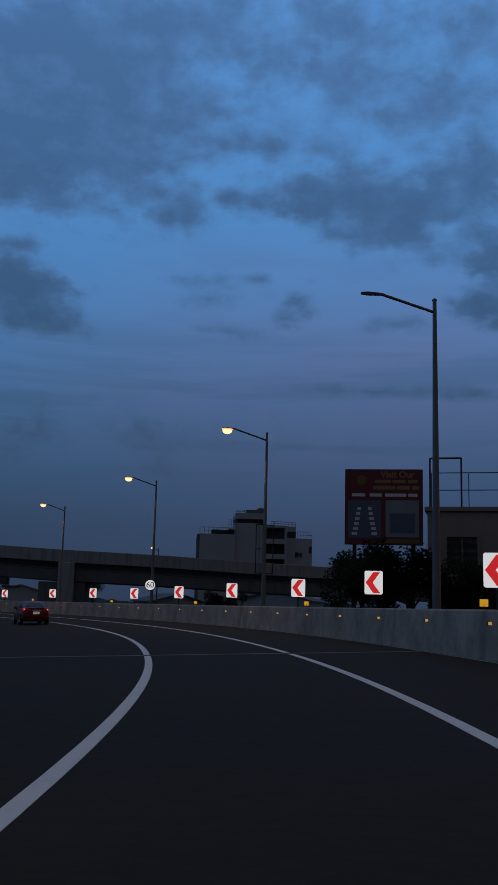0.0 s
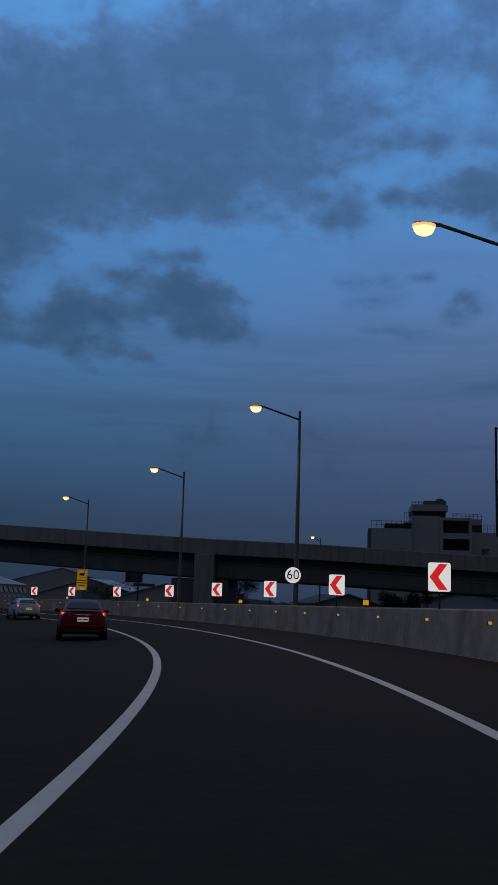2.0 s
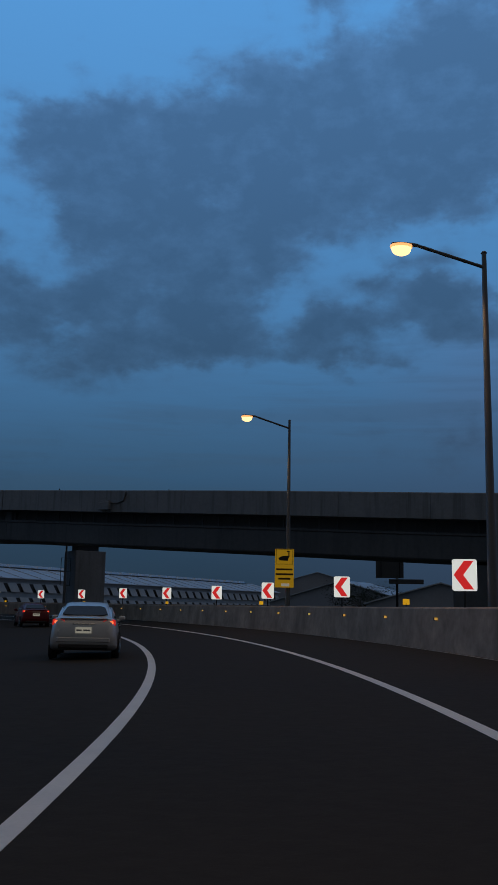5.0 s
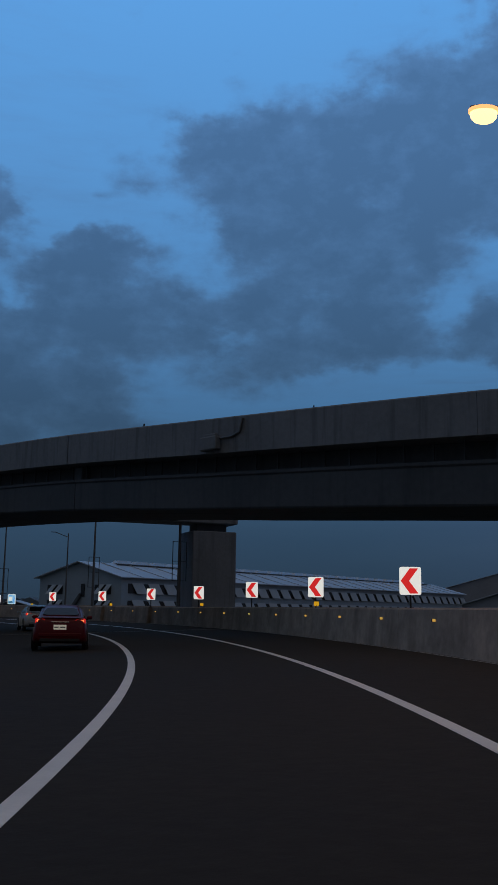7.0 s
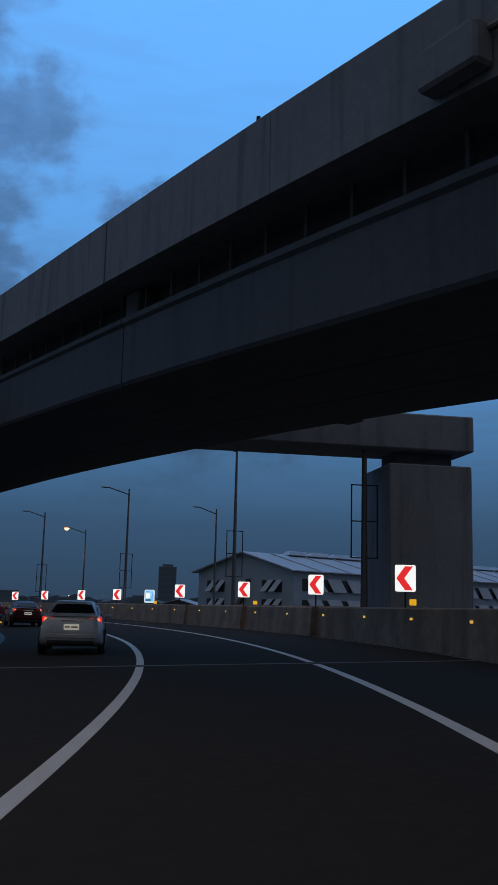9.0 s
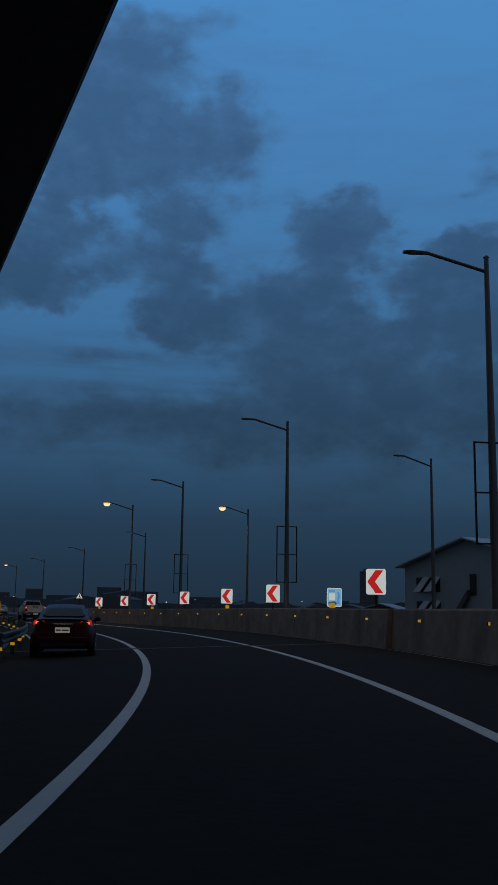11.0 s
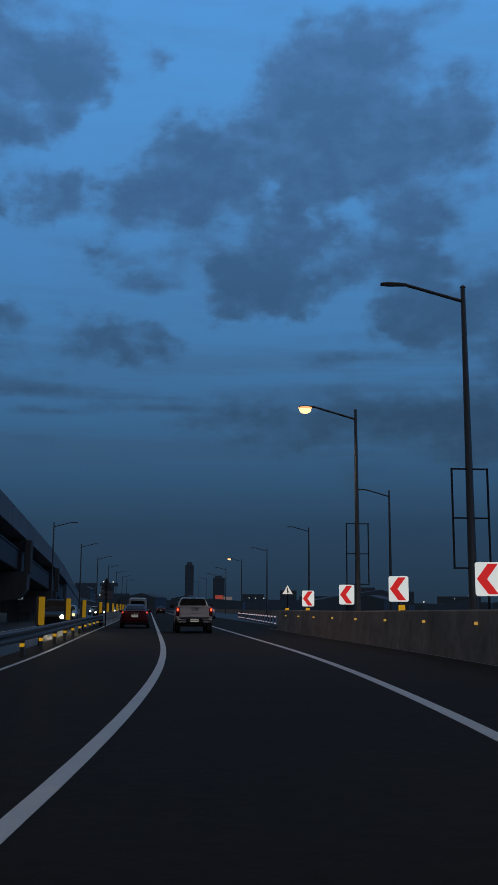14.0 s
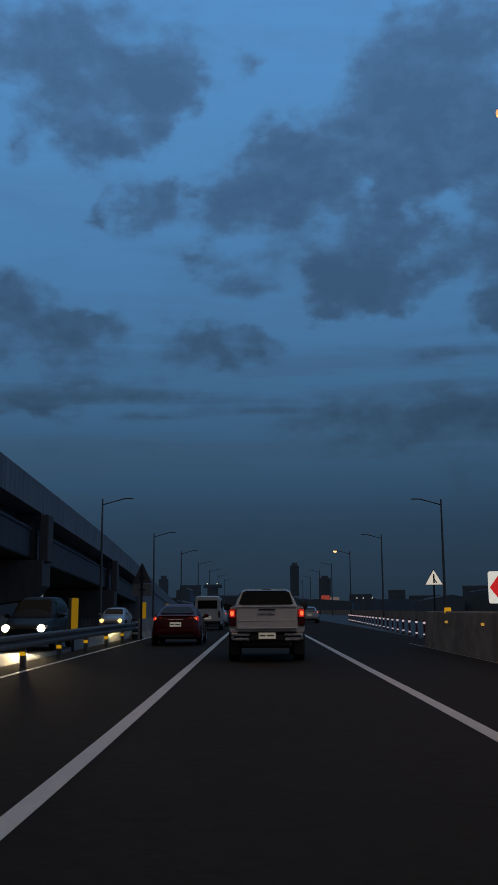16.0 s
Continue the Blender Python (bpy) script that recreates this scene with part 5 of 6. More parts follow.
        if rear:
            part("bulb", pane([(s * 0.60, 0.062, 0.895 + g), (s * 0.74, 0.115, 0.89 + g), (s * 0.74, 0.125, 0.975 + g), (s * 0.62, 0.075, 0.965 + g)], (0, 0.03, 0), 0.25), TAIL_HOT, lamp, "glowing orange-red segment")
        front = part("headlamp", pane([(s * 0.40, 4.43, 0.56 + g), (s * 0.72, 4.30, 0.60 + g), (s * 0.76, 4.20, 0.74 + g), (s * 0.44, 4.40, 0.66 + g)], (0, -0.12, 0), 0.15), CHROME, c)
        if head:
            part("bulb", Shape().tube((s * 0.57, 4.34, 0.635 + g), (s * 0.57, 4.45, 0.63 + g), 0.125, 0.12, 14), head, front, "shining headlamp")
        part("mirror", Shape().box((s * 0.93, 2.85, 1.02 + g), (0.19, 0.11, 0.13), 0.04).box((s * 0.83, 2.87, 0.965 + g), (0.12, 0.07, 0.06), 0.015), paint, c)
        part("handle", Shape().box((s * 0.878, 1.62, 0.84 + g), (0.03, 0.16, 0.03), 0.008).box((s * 0.878, 2.62, 0.83 + g), (0.03, 0.16, 0.03), 0.008), paint, c)
        part("door_seam", Shape().box((s * 0.876, 1.9, 0.66), (0.012, 0.012, 0.55)), PLASTIC, c)
        part("bumper_reflector", pane([(s * 0.48, 0.005, 0.45), (s * 0.72, 0.035, 0.46), (s * 0.72, 0.035, 0.50), (s * 0.48, 0.005, 0.49)], (0, 0.05, 0)), TAIL_DARK, c)
        for y in (0.86, 3.52):
            r = 0.31 + 0.1 * h
            part("wheel_arch", Shape().tube((s * 0.80, y, r + 0.02), (s * 0.878, y, r + 0.02), r + 0.055, n=20), PLASTIC, c, "dark wheel arch")
            wheel(c, s * 0.80, y, r, 0.2)
    part("bumper", Shape().box((0, 0.05, 0.50), (1.40, 0.14, 0.20), 0.06), paint, c)
    part("diffuser", Shape().box((0, 0.05, 0.34), (1.25, 0.12, 0.12), 0.03), PLASTIC, c, "black lower bumper")
    part("boot_lip", Shape().box((0, 0.115, 1.03 + g), (1.2, 0.12, 0.025), 0.01), paint, c)
    part("boot_trim", Shape().box((0, 0.0, 0.905 + g), (0.56, 0.03, 0.025), 0.008), CHROME, c)
    part("grille", Shape().box((0, 4.40, 0.46), (0.9, 0.08, 0.16), 0.03), PLASTIC, c)
    plate(c, -0.028, 0.74 + g)


def van(m):
    c = thing("van", "white high-roofed minibus seen from behind", "van", m)
    part("body", Shape().loft([ring(0.82, 0.40, 2.0, 0.03, 0.1, 0.16, 0.74), ring(0.86, 0.32, 2.08, 0.2, 0.1, 0.2, 0.76), ring(0.86, 0.30, 2.08, 3.4, 0.1, 0.2, 0.76), ring(0.84, 0.32, 1.5, 4.1, 0.1, 0.2, 0.74), ring(0.76, 0.36, 1.0, 4.55, 0.1, 0.16, 0.7)]), WHITE_CAR, c, "", True)
    part("rear_window", Shape().box((0, 0.03, 1.55), (1.2, 0.08, 0.5), 0.03), GLASS, c)
    for s in (-1, 1):
        part("side_window", Shape().box((s * 0.825, 1.9, 1.55), (0.05, 3.0, 0.5), 0.02), GLASS, c)
        part("tail_lamp", Shape().box((s * 0.72, 0.05, 0.95), (0.12, 0.1, 0.4), 0.03), TAIL_DARK, c)
        for y in (0.95, 3.6):
            wheel(c, s * 0.76, y, 0.32, 0.2)
    part("bumper", Shape().box((0, 0.02, 0.46), (1.6, 0.14, 0.18), 0.04), PLASTIC, c)
    plate(c, -0.02, 0.75)


pickup(stand(248.0, 0.14))
# sedans up to the van repeat two moving cars, placed to fit successive views
sedan(stand(259.0, -2.95), RED_CAR, "dark red sedan with tail lamps lit, driving in the inner lane")
sedan(stand(187.8, -3.8), WINE_CAR, "dark wine-coloured sedan with tail lamps lit in the inner lane")
sedan(stand(62.5, -3.6), RED_CAR, "dark red sedan with tail lamps lit beside the lane line")
sedan(stand(96.0, -3.3), SILVER, "silver sedan with tail lamps lit in the inner lane")
sedan(stand(132.0, -3.65), RED_CAR, "dark red sedan with tail lamps lit short of the flyover")
sedan(stand(157.0, -3.4), SILVER, "silver sedan with tail lamps lit below the flyover")
sedan(stand(202.5, -3.55), RED_CAR, "dark red sedan with tail lamps lit where the bend eases")
van(stand(284.0, -3.1))
sedan(stand(296.0, -3.1), SILVER, "silver sedan far ahead in the inner lane with tail lamps lit")
sedan(stand(372.0, -3.2), DARK_CAR, "dark sedan far down the road with tail lamps lit")
sedan(stand(388.0, 0.2), WINE_CAR, "dark wine-coloured sedan far down the road with tail lamps lit")
sedan(stand(289.5, -9.2, -0.03, 180), SILVER, "silver car with shining headlamps on the oncoming carriageway", False, HEAD_WARM)
sedan(stand(260.5, -7.6, -0.03, 180), DARK_CAR, "dark sport utility car with shining headlamps on the oncoming carriageway", False, HEAD, 0.3, "suv_car")
sedan(stand(310.0, 4.6), SILVER, "silver sedan far ahead with tail lamps lit")
sedan(stand(304.0, -11.3, -0.03, 180), SILVER, "silver car with shining headlamps on the far oncoming lane", False, HEAD_WARM)
sedan(stand(398.0, -8.4, -0.03, 180), SILVER, "pale car with shining headlamps far off", False, HEAD)
sedan(stand(330.0, -8.4, -0.03, 180), DARK_CAR, "dark car with shining headlamps far off", False, HEAD)
sedan(stand(362.0, -11.0, -0.03, 180), WHITE_CAR, "white car with shining headlamps far off", False, HEAD)
sedan(stand(340.0, -3.2), DARK_CAR, "dark sedan far ahead with tail lamps lit")

# the beams of the two oncoming cars close by
for s, lat, z in ((289.5, -9.2, 0.58), (260.5, -7.6, 0.67)):
    road_light("headlamp_beam", stand(s - 4.6, lat, z - 0.03, 180) @ pose(0, 0, 0, 81, 0, 0), BEAM_WATTS, (1.0, 0.80, 0.48), 50, 0.8, 0.25)


# ---- buildings and plants beyond the road ----
def window(parent, c, w, h, turn, deep=0.25, mat=None, surround=None):
    """A recessed window in a frame; turn is the way its face looks."""
    m = Matrix.Translation(c) @ Matrix.Rotation(radians(turn), 4, "Z")
    win = part("window", Shape().box((0, 0.02, 0), (w, 0.04, h)), mat or DARK_GAP, parent, m=m)
    fr = Shape().box((0, -0.05, h / 2 + 0.06), (w + 0.24, 0.16, 0.12)).box((0, -0.07, -h / 2 - 0.06), (w + 0.3, 0.2, 0.12))
    fr.box((-w / 2 - 0.06, -0.05, 0), (0.12, 0.16, h)).box((w / 2 + 0.06, -0.05, 0), (0.12, 0.16, h)).box((0, -0.01, 0), (0.08, 0.08, h))
    part("frame", fr, surround or WALL_PALE, win)


def rail_run(parent, p, q, h=1.1, n=8, r=0.035):
    p, q = Vector(p), Vector(q)
    bars = Shape()
    for k in (0.5, 1.0):
        bars.tube(p + Vector((0, 0, h * k)), q + Vector((0, 0, h * k)), r, n=6)
    for i in range(n + 1):
        b = p.lerp(q, i / n)
        bars.tube(b, b + Vector((0, 0, h)), r, n=6)
    part("railing", bars, BLACK_STEEL, parent, "thin dark roof railing")


def rose_building():
    b = thing("corner_building", "low rose-grey building with dark windows and a railed roof", "building", pose(28.77, 41.14, -1.25, 0, 0, -14))
    part("wall", Shape().box((0, 0, 5.0), (17, 12, 10.0), 0.05), WALL_ROSE, b)
    part("cornice", Shape().box((0, 0, 10.15), (17.4, 12.4, 0.35), 0.04), WALL_ROSE, b)
    for x in (-6.0, -1.5, 3.0, 7.0):
        for z in (2.3, 6.9):
            window(b, (x, -6.0, z), 2.2, 2.4, 0, surround=WALL_ROSE)
    rail_run(b, (-8.2, -5.8, 10.3), (8.2, -5.8, 10.3), 2.6, 6)
    part("tank", Shape().box((1.5, -3.6, 10.65), (6.5, 1.6, 0.6), 0.2), DARK_GAP, b, "dark water tank on the roof")
    part("hoarding_frame", Shape().tube((-8.3, -5.9, 10.3), (-8.3, -5.9, 14.0), 0.07, n=6).tube((-6.0, -5.9, 10.3), (-6.0, -5.9, 14.0), 0.07, n=6).tube((-8.3, -5.9, 14.0), (-6.0, -5.9, 14.0), 0.07, n=6), BLACK_STEEL, b)


rose_building()


def billboard(m):
    b = thing("billboard", "dark red billboard with gold print and two photographs", "billboard", m)
    for x in (-2.2, 2.2):
        part("post", Shape().box((x, 0.4, -3.4), (0.3, 0.3, 6.8), 0.02), BLACK_STEEL, b)
    part("frame", Shape().box((0, 0.16, 2.85), (5.9, 0.2, 5.8), 0.03), BLACK_STEEL, b)
    sheet = part("sheet", Shape().box((0, 0.03, 2.85), (5.8, 0.04, 5.7)), POSTER_RED, b, "dark red printed sheet")
    part("lettering", text_mesh("Visit Our", 0.68, POSTER_GOLD, 0.022), POSTER_GOLD, sheet, "gold words Visit Our", m=pose(1.05, 0.004, 5.32, 90, 0, 0))
    for z, tall, words in ((4.80, 0.24, ((-0.05, 1.2), (1.15, 1.0), (2.2, 0.75))), (4.32, 0.28, ((0.05, 1.7), (1.5, 1.0), (2.4, 0.55)))):
        for x, w in words:
            part("print_bar", Shape().box((x, 0.005, z), (w, 0.01, tall)), POSTER_GOLD, sheet)
    part("emblem", Shape().slab([(x * 0.9 - 1.7, z * 0.9 + 4.9) for x, z in disc(0.42, 12)], 0.0, 0.01), POSTER_GOLD_DIM, sheet)
    for x, w in ((-1.9, 1.0), (-0.6, 0.9), (0.9, 1.6), (2.2, 0.7)):
        part("print_bar", Shape().box((x, 0.005, 3.75), (w, 0.01, 0.24)), POSTER_PALE, sheet)
    part("picture", Shape().box((-1.45, 0.005, 1.9), (2.5, 0.01, 2.9)), POSTER_BLUE, sheet, "dark photograph of a tower")
    for s in (-1, 1):
        for k in range(6):
            part("print_bar", Shape().box((-1.45 + s * (0.75 - 0.07 * k), -0.002, 0.8 + 0.38 * k), (0.42 - 0.03 * k, 0.008, 0.22)), POSTER_PALE, sheet)
    part("picture", Shape().box((1.4, 0.005, 1.95), (2.5, 0.01, 2.8)), POSTER_GREY, sheet, "grey photograph of a building")
    part("picture", Shape().box((1.4, -0.002, 1.6), (1.9, 0.008, 1.5)), POSTER_BLUE, sheet)
    part("print_bar", Shape().box((1.3, 0.005, 0.25), (2.8, 0.01, 0.3)), POSTER_GOLD_DIM, sheet)


POSTER_GOLD_DIM = material("poster_dim_gold", (0.16, 0.10, 0.02), 0.55, vary=0.15)
POSTER_GREY = material("poster_grey", (0.20, 0.22, 0.25), 0.55, vary=0.3, grain=2.0)
billboard(pose(16.01, 38.8, 6.3, 0, 0, -9))


def pale_block():
    """The pale stepped building far behind the flyover."""
    b = thing("apartment_building", "pale stepped concrete building with open floors and railed roof terraces", "building", pose(6.04, 236.11, -0.9, 0, 0, 4))
    part("wall", Shape().box((-9.5, 0, 11.05), (9.8, 17.2, 22.1), 0.05), WALL_PALE, b)
    part("wall", Shape().box((-1.2, 0.4, 12.68), (6.8, 16.4, 25.35), 0.05), WALL_PALE, b)
    part("wall", Shape().box((13.2, 1.0, 10.85), (7.6, 15.2, 21.7), 0.05), WALL_PALE, b)
    # dark colour stands in for shade inside the floors and on the end
    part("wall", Shape().box((6.05, 2.4, 12.5), (7.3, 12.0, 25.0), 0.05), WALL_DARK, b, "back wall of the open floors, coloured dark for shade")
    part("side_wall", Shape().box((-14.75, 0, 11.0), (0.7, 16.6, 22.0)), WALL_DARK, b, "end wall coloured dark as its shaded side")
    # roof storeys of the middle block, stepping back
    # near-black colour in place of the shade under the slab
    part("roof_recess", Shape().box((-0.2, 0.8, 26.0), (8.0, 12.0, 1.3)), DARK_GAP, b, "recess below the roof slab, coloured dark for shade")
    part("roof_slab", Shape().box((-0.2, 0.4, 27.5), (8.8, 14.0, 1.6), 0.05), WALL_PALE, b, "pale jutting roof slab")
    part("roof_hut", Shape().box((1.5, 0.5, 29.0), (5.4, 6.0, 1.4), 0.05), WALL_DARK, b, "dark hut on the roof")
    tank = Shape()
    tank.loft([[(2.9 + r * math.cos(a), 0 + r * math.sin(a), z) for a in (2 * math.pi * i / 14 for i in range(14))] for r, z in ((1.4, 28.3), (1.4, 29.7), (1.0, 30.3), (0.3, 30.6))])
    part("tank", tank, DARK_GAP, b, "dark domed roof tank", True)
    # balconies: floor, front band and the room behind, its shade put into dark colours
    part("column", Shape().box((2.55, -7.6, 12.5), (0.7, 1.6, 25.0), 0.05), WALL_PALE, b)
    part("column", Shape().box((9.45, -7.6, 12.5), (0.6, 1.6, 25.0), 0.05), WALL_PALE, b)
    for z in (24.65, 20.55, 16.4, 12.2, 8.0):
        part("balcony_band", Shape().box((6.05, -7.9, z), (6.3, 1.0, 1.4 if z < 24 else 0.7), 0.04), WALL_PALE, b, "pale balcony front")
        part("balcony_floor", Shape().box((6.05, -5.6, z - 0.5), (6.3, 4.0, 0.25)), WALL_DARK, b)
    part("upper_block", Shape().box((11.0, 1.5, 23.4), (3.4, 11.0, 3.6), 0.05), WALL_PALE, b)
    # a dark patch drawn for the shade inside the terrace
    part("opening", Shape().box((11.3, -4.05, 22.8), (2.7, 0.3, 1.8)), DARK_GAP, b, "dark patch for a shaded terrace opening")
    part("opening", Shape().box((16.5, -6.65, 18.6), (0.8, 0.3, 1.8)), DARK_GAP, b)
    part("roof_store", Shape().box((-8.0, -6.5, 22.75), (6.4, 2.5, 1.3), 0.25), DARK_GAP, b, "dark covered stores on the roof")
    part("balcony_floor", Shape().box((-5.6, -8.3, 23.5), (2.0, 2.4, 0.35), 0.03), WALL_PALE, b)
    rail_run(b, (-14.4, -8.5, 22.1), (-4.7, -8.5, 22.1), 1.8, 8, 0.05)
    rail_run(b, (-6.5, -9.4, 23.6), (-4.6, -9.4, 23.6), 2.4, 3, 0.05)
    rail_run(b, (5.2, -8.2, 25.0), (12.6, -4.0, 25.2), 1.1, 7, 0.05)
    rail_run(b, (12.8, -6.5, 21.7), (16.9, -6.5, 21.7), 1.9, 5, 0.05)
    rail_run(b, (-4.5, -6.5, 28.3), (-1.3, -6.5, 28.3), 0.8, 4, 0.05)
    for z in (5.0, 9.0, 13.0, 17.0):
        window(b, (13.2, -6.6, z), 2.0, 1.6, 0)


pale_block()


def warehouse():
    b = thing("warehouse", "long pale steel warehouse with slanted louvres and a low gable", "warehouse")
    z0 = -0.9
    x0, x1, xm, ya, yb = -143.0, -124.5, -133.5, 167.0, 292.0
    gable = [(x0, z0), (x1, z0), (x1, 5.9), (xm, 8.25), (x0, 5.9)]
    part("wall", Shape().slab(gable, ya, yb), CLAD, b, "pale ribbed cladding")
    for sx, ex in ((-1, x0), (1, x1)):
        out = ex + sx * 0.7
        part("roof", Shape().slab([(xm, 8.32), (out, 5.78), (out, 5.92), (xm, 8.47)], ya - 0.8, yb + 0.5), ROOF, b, "pale ribbed steel roof")
    n = 22
    for i in range(n):
        y = ya + 4 + (yb - ya - 8) * i / (n - 1)
        part("roof_rib", Shape().slab([(xm + 0.3, 8.42), (x1 + 0.65, 5.95), (x1 + 0.65, 6.03), (xm + 0.3, 8.52)], y, y + 0.25), ROOF, b)
    # the vents' shadow on the roof, built as a dark strip
    part("vent_shadow", Shape().slab([(xm + 0.85, 8.28), (xm + 1.35, 8.15), (xm + 1.35, 8.30), (xm + 0.85, 8.43)], ya + 7, yb - 5), DARK_GAP, b, "dark strip painted as the shadow of the ridge vents")
    for i in range(26):
        y = ya + 7 + 4.35 * i
        part("ridge_vent", Shape().add([(xm - 0.6, y, 8.4), (xm + 0.8, y, 8.4), (xm + 0.8, y + 3.4, 8.4), (xm - 0.6, y + 3.4, 8.4), (xm - 0.5, y + 0.9, 8.95), (xm + 0.5, y + 0.9, 8.95), (xm + 0.5, y + 3.9, 8.95), (xm - 0.5, y + 3.9, 8.95)],
                                       [(0, 3, 2, 1), (4, 5, 6, 7), (0, 1, 5, 4), (1, 2, 6, 5), (2, 3, 7, 6), (3, 0, 4, 7)]), ROOF, b, "pale ridge vent hood")
    stair = Shape().add([(-137.0, ya - 0.5, z0), (-136.2, ya - 0.5, z0), (-133.2, ya - 0.5, 3.4), (-133.2, ya - 0.5, 2.7), (-137.0, ya - 0.1, z0), (-136.2, ya - 0.1, z0), (-133.2, ya - 0.1, 3.4), (-133.2, ya - 0.1, 2.7)],
                        [(0, 1, 3, 2), (4, 6, 7, 5), (0, 4, 5, 1), (1, 5, 7, 3), (3, 7, 6, 2), (2, 6, 4, 0)])
    part("stair", stair, WALL_DARK, b, "dark outside stair")
    part("door", Shape().box((-132.8, ya - 0.06, 3.9), (0.8, 0.1, 2.0)), DARK_GAP, b)
    # two rows of slanted louvre hoods along the side, with dark slots between
    for z in (4.2, 1.6):
        part("slot_band", Shape().box((x1 + 0.03, (ya + yb) / 2, z), (0.10, yb - ya - 3, 1.5)), DARK_GAP, b, "dark ventilation band")
        k = 34
        for i in range(k):
            y = ya + 2.2 + (yb - ya - 5) * i / (k - 1)
            part("louvre", Shape().add([(x1 + 0.14, y, z + 0.85), (x1 + 0.14, y + 2.5, z + 0.85), (x1 + 0.42, y + 3.5, z - 0.8), (x1 + 0.42, y + 1.0, z - 0.8),
                                        (x1 + 0.08, y, z + 0.80), (x1 + 0.08, y + 2.5, z + 0.80), (x1 + 0.36, y + 3.5, z - 0.85), (x1 + 0.36, y + 1.0, z - 0.85)],
                                       [(0, 1, 2, 3), (7, 6, 5, 4), (0, 4, 5, 1), (2, 6, 7, 3), (1, 5, 6, 2), (3, 7, 4, 0)]), LOUVRE, b)
    for xc in (x0 + 3.4, x1 - 4.2):
        for z in (4.0, 1.6):
            for d in (-0.9, 0.7):
                part("gable_louvre", Shape().add([(xc + d + 0.5, ya - 0.05, z + 0.8), (xc + d + 1.5, ya - 0.05, z + 0.8), (xc + d + 0.7, ya - 0.75, z - 0.7), (xc + d - 0.3, ya - 0.75, z - 0.7),
                                                  (xc + d + 0.5, ya - 0.01, z + 0.75), (xc + d + 1.5, ya - 0.01, z + 0.75), (xc + d + 0.7, ya - 0.70, z - 0.75), (xc + d - 0.3, ya - 0.70, z - 0.75)],
                                                 [(0, 1, 2, 3), (7, 6, 5, 4), (0, 4, 5, 1), (2, 6, 7, 3), (1, 5, 6, 2), (3, 7, 4, 0)]), LOUVRE, b)
            part("slot", Shape().box((xc + 0.3, ya - 0.02, z), (3.6, 0.06, 1.5)), DARK_GAP, b)


warehouse()


def shed(x, y, w, d, h, turn, label, wall, roof, name="shed"):
    b = thing(name, label, "building", pose(x, y, -0.9, 0, 0, turn))
    part("wall", Shape().slab([(-w / 2, 0), (w / 2, 0), (w / 2, h), (0, h + w * 0.14), (-w / 2, h)], -d / 2, d / 2), wall, b)
    for s in (-1, 1):
        part("roof", Shape().slab([(0, h + w * 0.14 + 0.02), (s * (w / 2 + 0.5), h - 0.12), (s * (w / 2 + 0.5), h + 0.02), (0, h + w * 0.14 + 0.16)], -d / 2 - 0.5, d / 2 + 0.5), roof, b)
    for i in range(3):
        window(b, (-w / 3 + i * w / 3, -d / 2, h * 0.55), w * 0.14, h * 0.25, 0)


shed(-7, 121, 8, 10, 2.9, 25, "small pale house with a dark shallow pitched roof", WALL_PALE, WALL_DARK, "house")
shed(12, 132, 12, 12, 3.6, -15, "small pale house with a dark roof behind the flyover", WALL_PALE, WALL_DARK, "house")
shed(-38, 152, 17, 12, 3.0, 12, "low pale workshop with a pale steel roof", WALL_PALE, ROOF)
shed(-64, 192, 26, 14, 3.2, 0, "long low pale workshop with a dull steel roof", WALL_PALE, ROOF)
shed(-121, 314, 62, 16, 4.6, 22, "long low pale hall behind the warehouse", WALL_PALE, ROOF, "hall")
shed(-196, 206, 12, 10, 1.7, 40, "low pale shed behind the slip road", WALL_DARK, ROOF)
shed(-150, 235, 30, 30, 5.0, 20, "dark shed behind the warehouse", WALL_DARK, WALL_DARK)


def tower(azimuth, far, wide, high, label, deep=None, cap=0.0):
    """A far office tower with its storeys and window bands, haze put into its colours."""
    ex, ey = -118.0, 120.0
    x, y = ex - far * math.sin(radians(azimuth)), ey + far * math.cos(radians(azimuth))
    b = thing("tower_block", label, "building", pose(x, y, -0.9, 0, 0, azimuth))
    deep = deep or wide
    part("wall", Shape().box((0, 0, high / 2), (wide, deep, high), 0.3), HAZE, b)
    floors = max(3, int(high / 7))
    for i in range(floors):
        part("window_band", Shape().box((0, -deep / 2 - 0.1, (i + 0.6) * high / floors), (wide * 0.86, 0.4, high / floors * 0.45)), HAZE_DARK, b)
    if cap:
        part("crown", Shape().box((0, 0, high + cap / 2), (wide * 0.6, deep * 0.6, cap), 0.2), HAZE, b)
    return b


# blue-grey of distant haze is put into these wall and glass colours
HAZE = material("far_wall_haze_tint", (0.135, 0.19, 0.25), 0.9, vary=0.2, grain=0.05, stain=0.01, where="world")
HAZE_DARK = material("far_glass_haze_tint", (0.12, 0.17, 0.225), 0.85, vary=0.1, grain=0.05, where="world")
tower(78.8, 1300, 12, 60, "slim far tower coloured as if in haze", cap=4)
tower(77.0, 1300, 16, 43, "far tower with a red lamp on its roof", cap=3)
tower(85.0, 1200, 26, 32, "far block coloured as if in haze")
tower(86.6, 1200, 12, 40, "far slim block coloured as if in haze", cap=4)
tower(83.0, 1400, 30, 22, "far low block coloured as if in haze")
tower(71.0, 1100, 40, 16, "far low block coloured as if in haze")
tower(68.2, 1000, 26, 24, "far block coloured as if in haze")
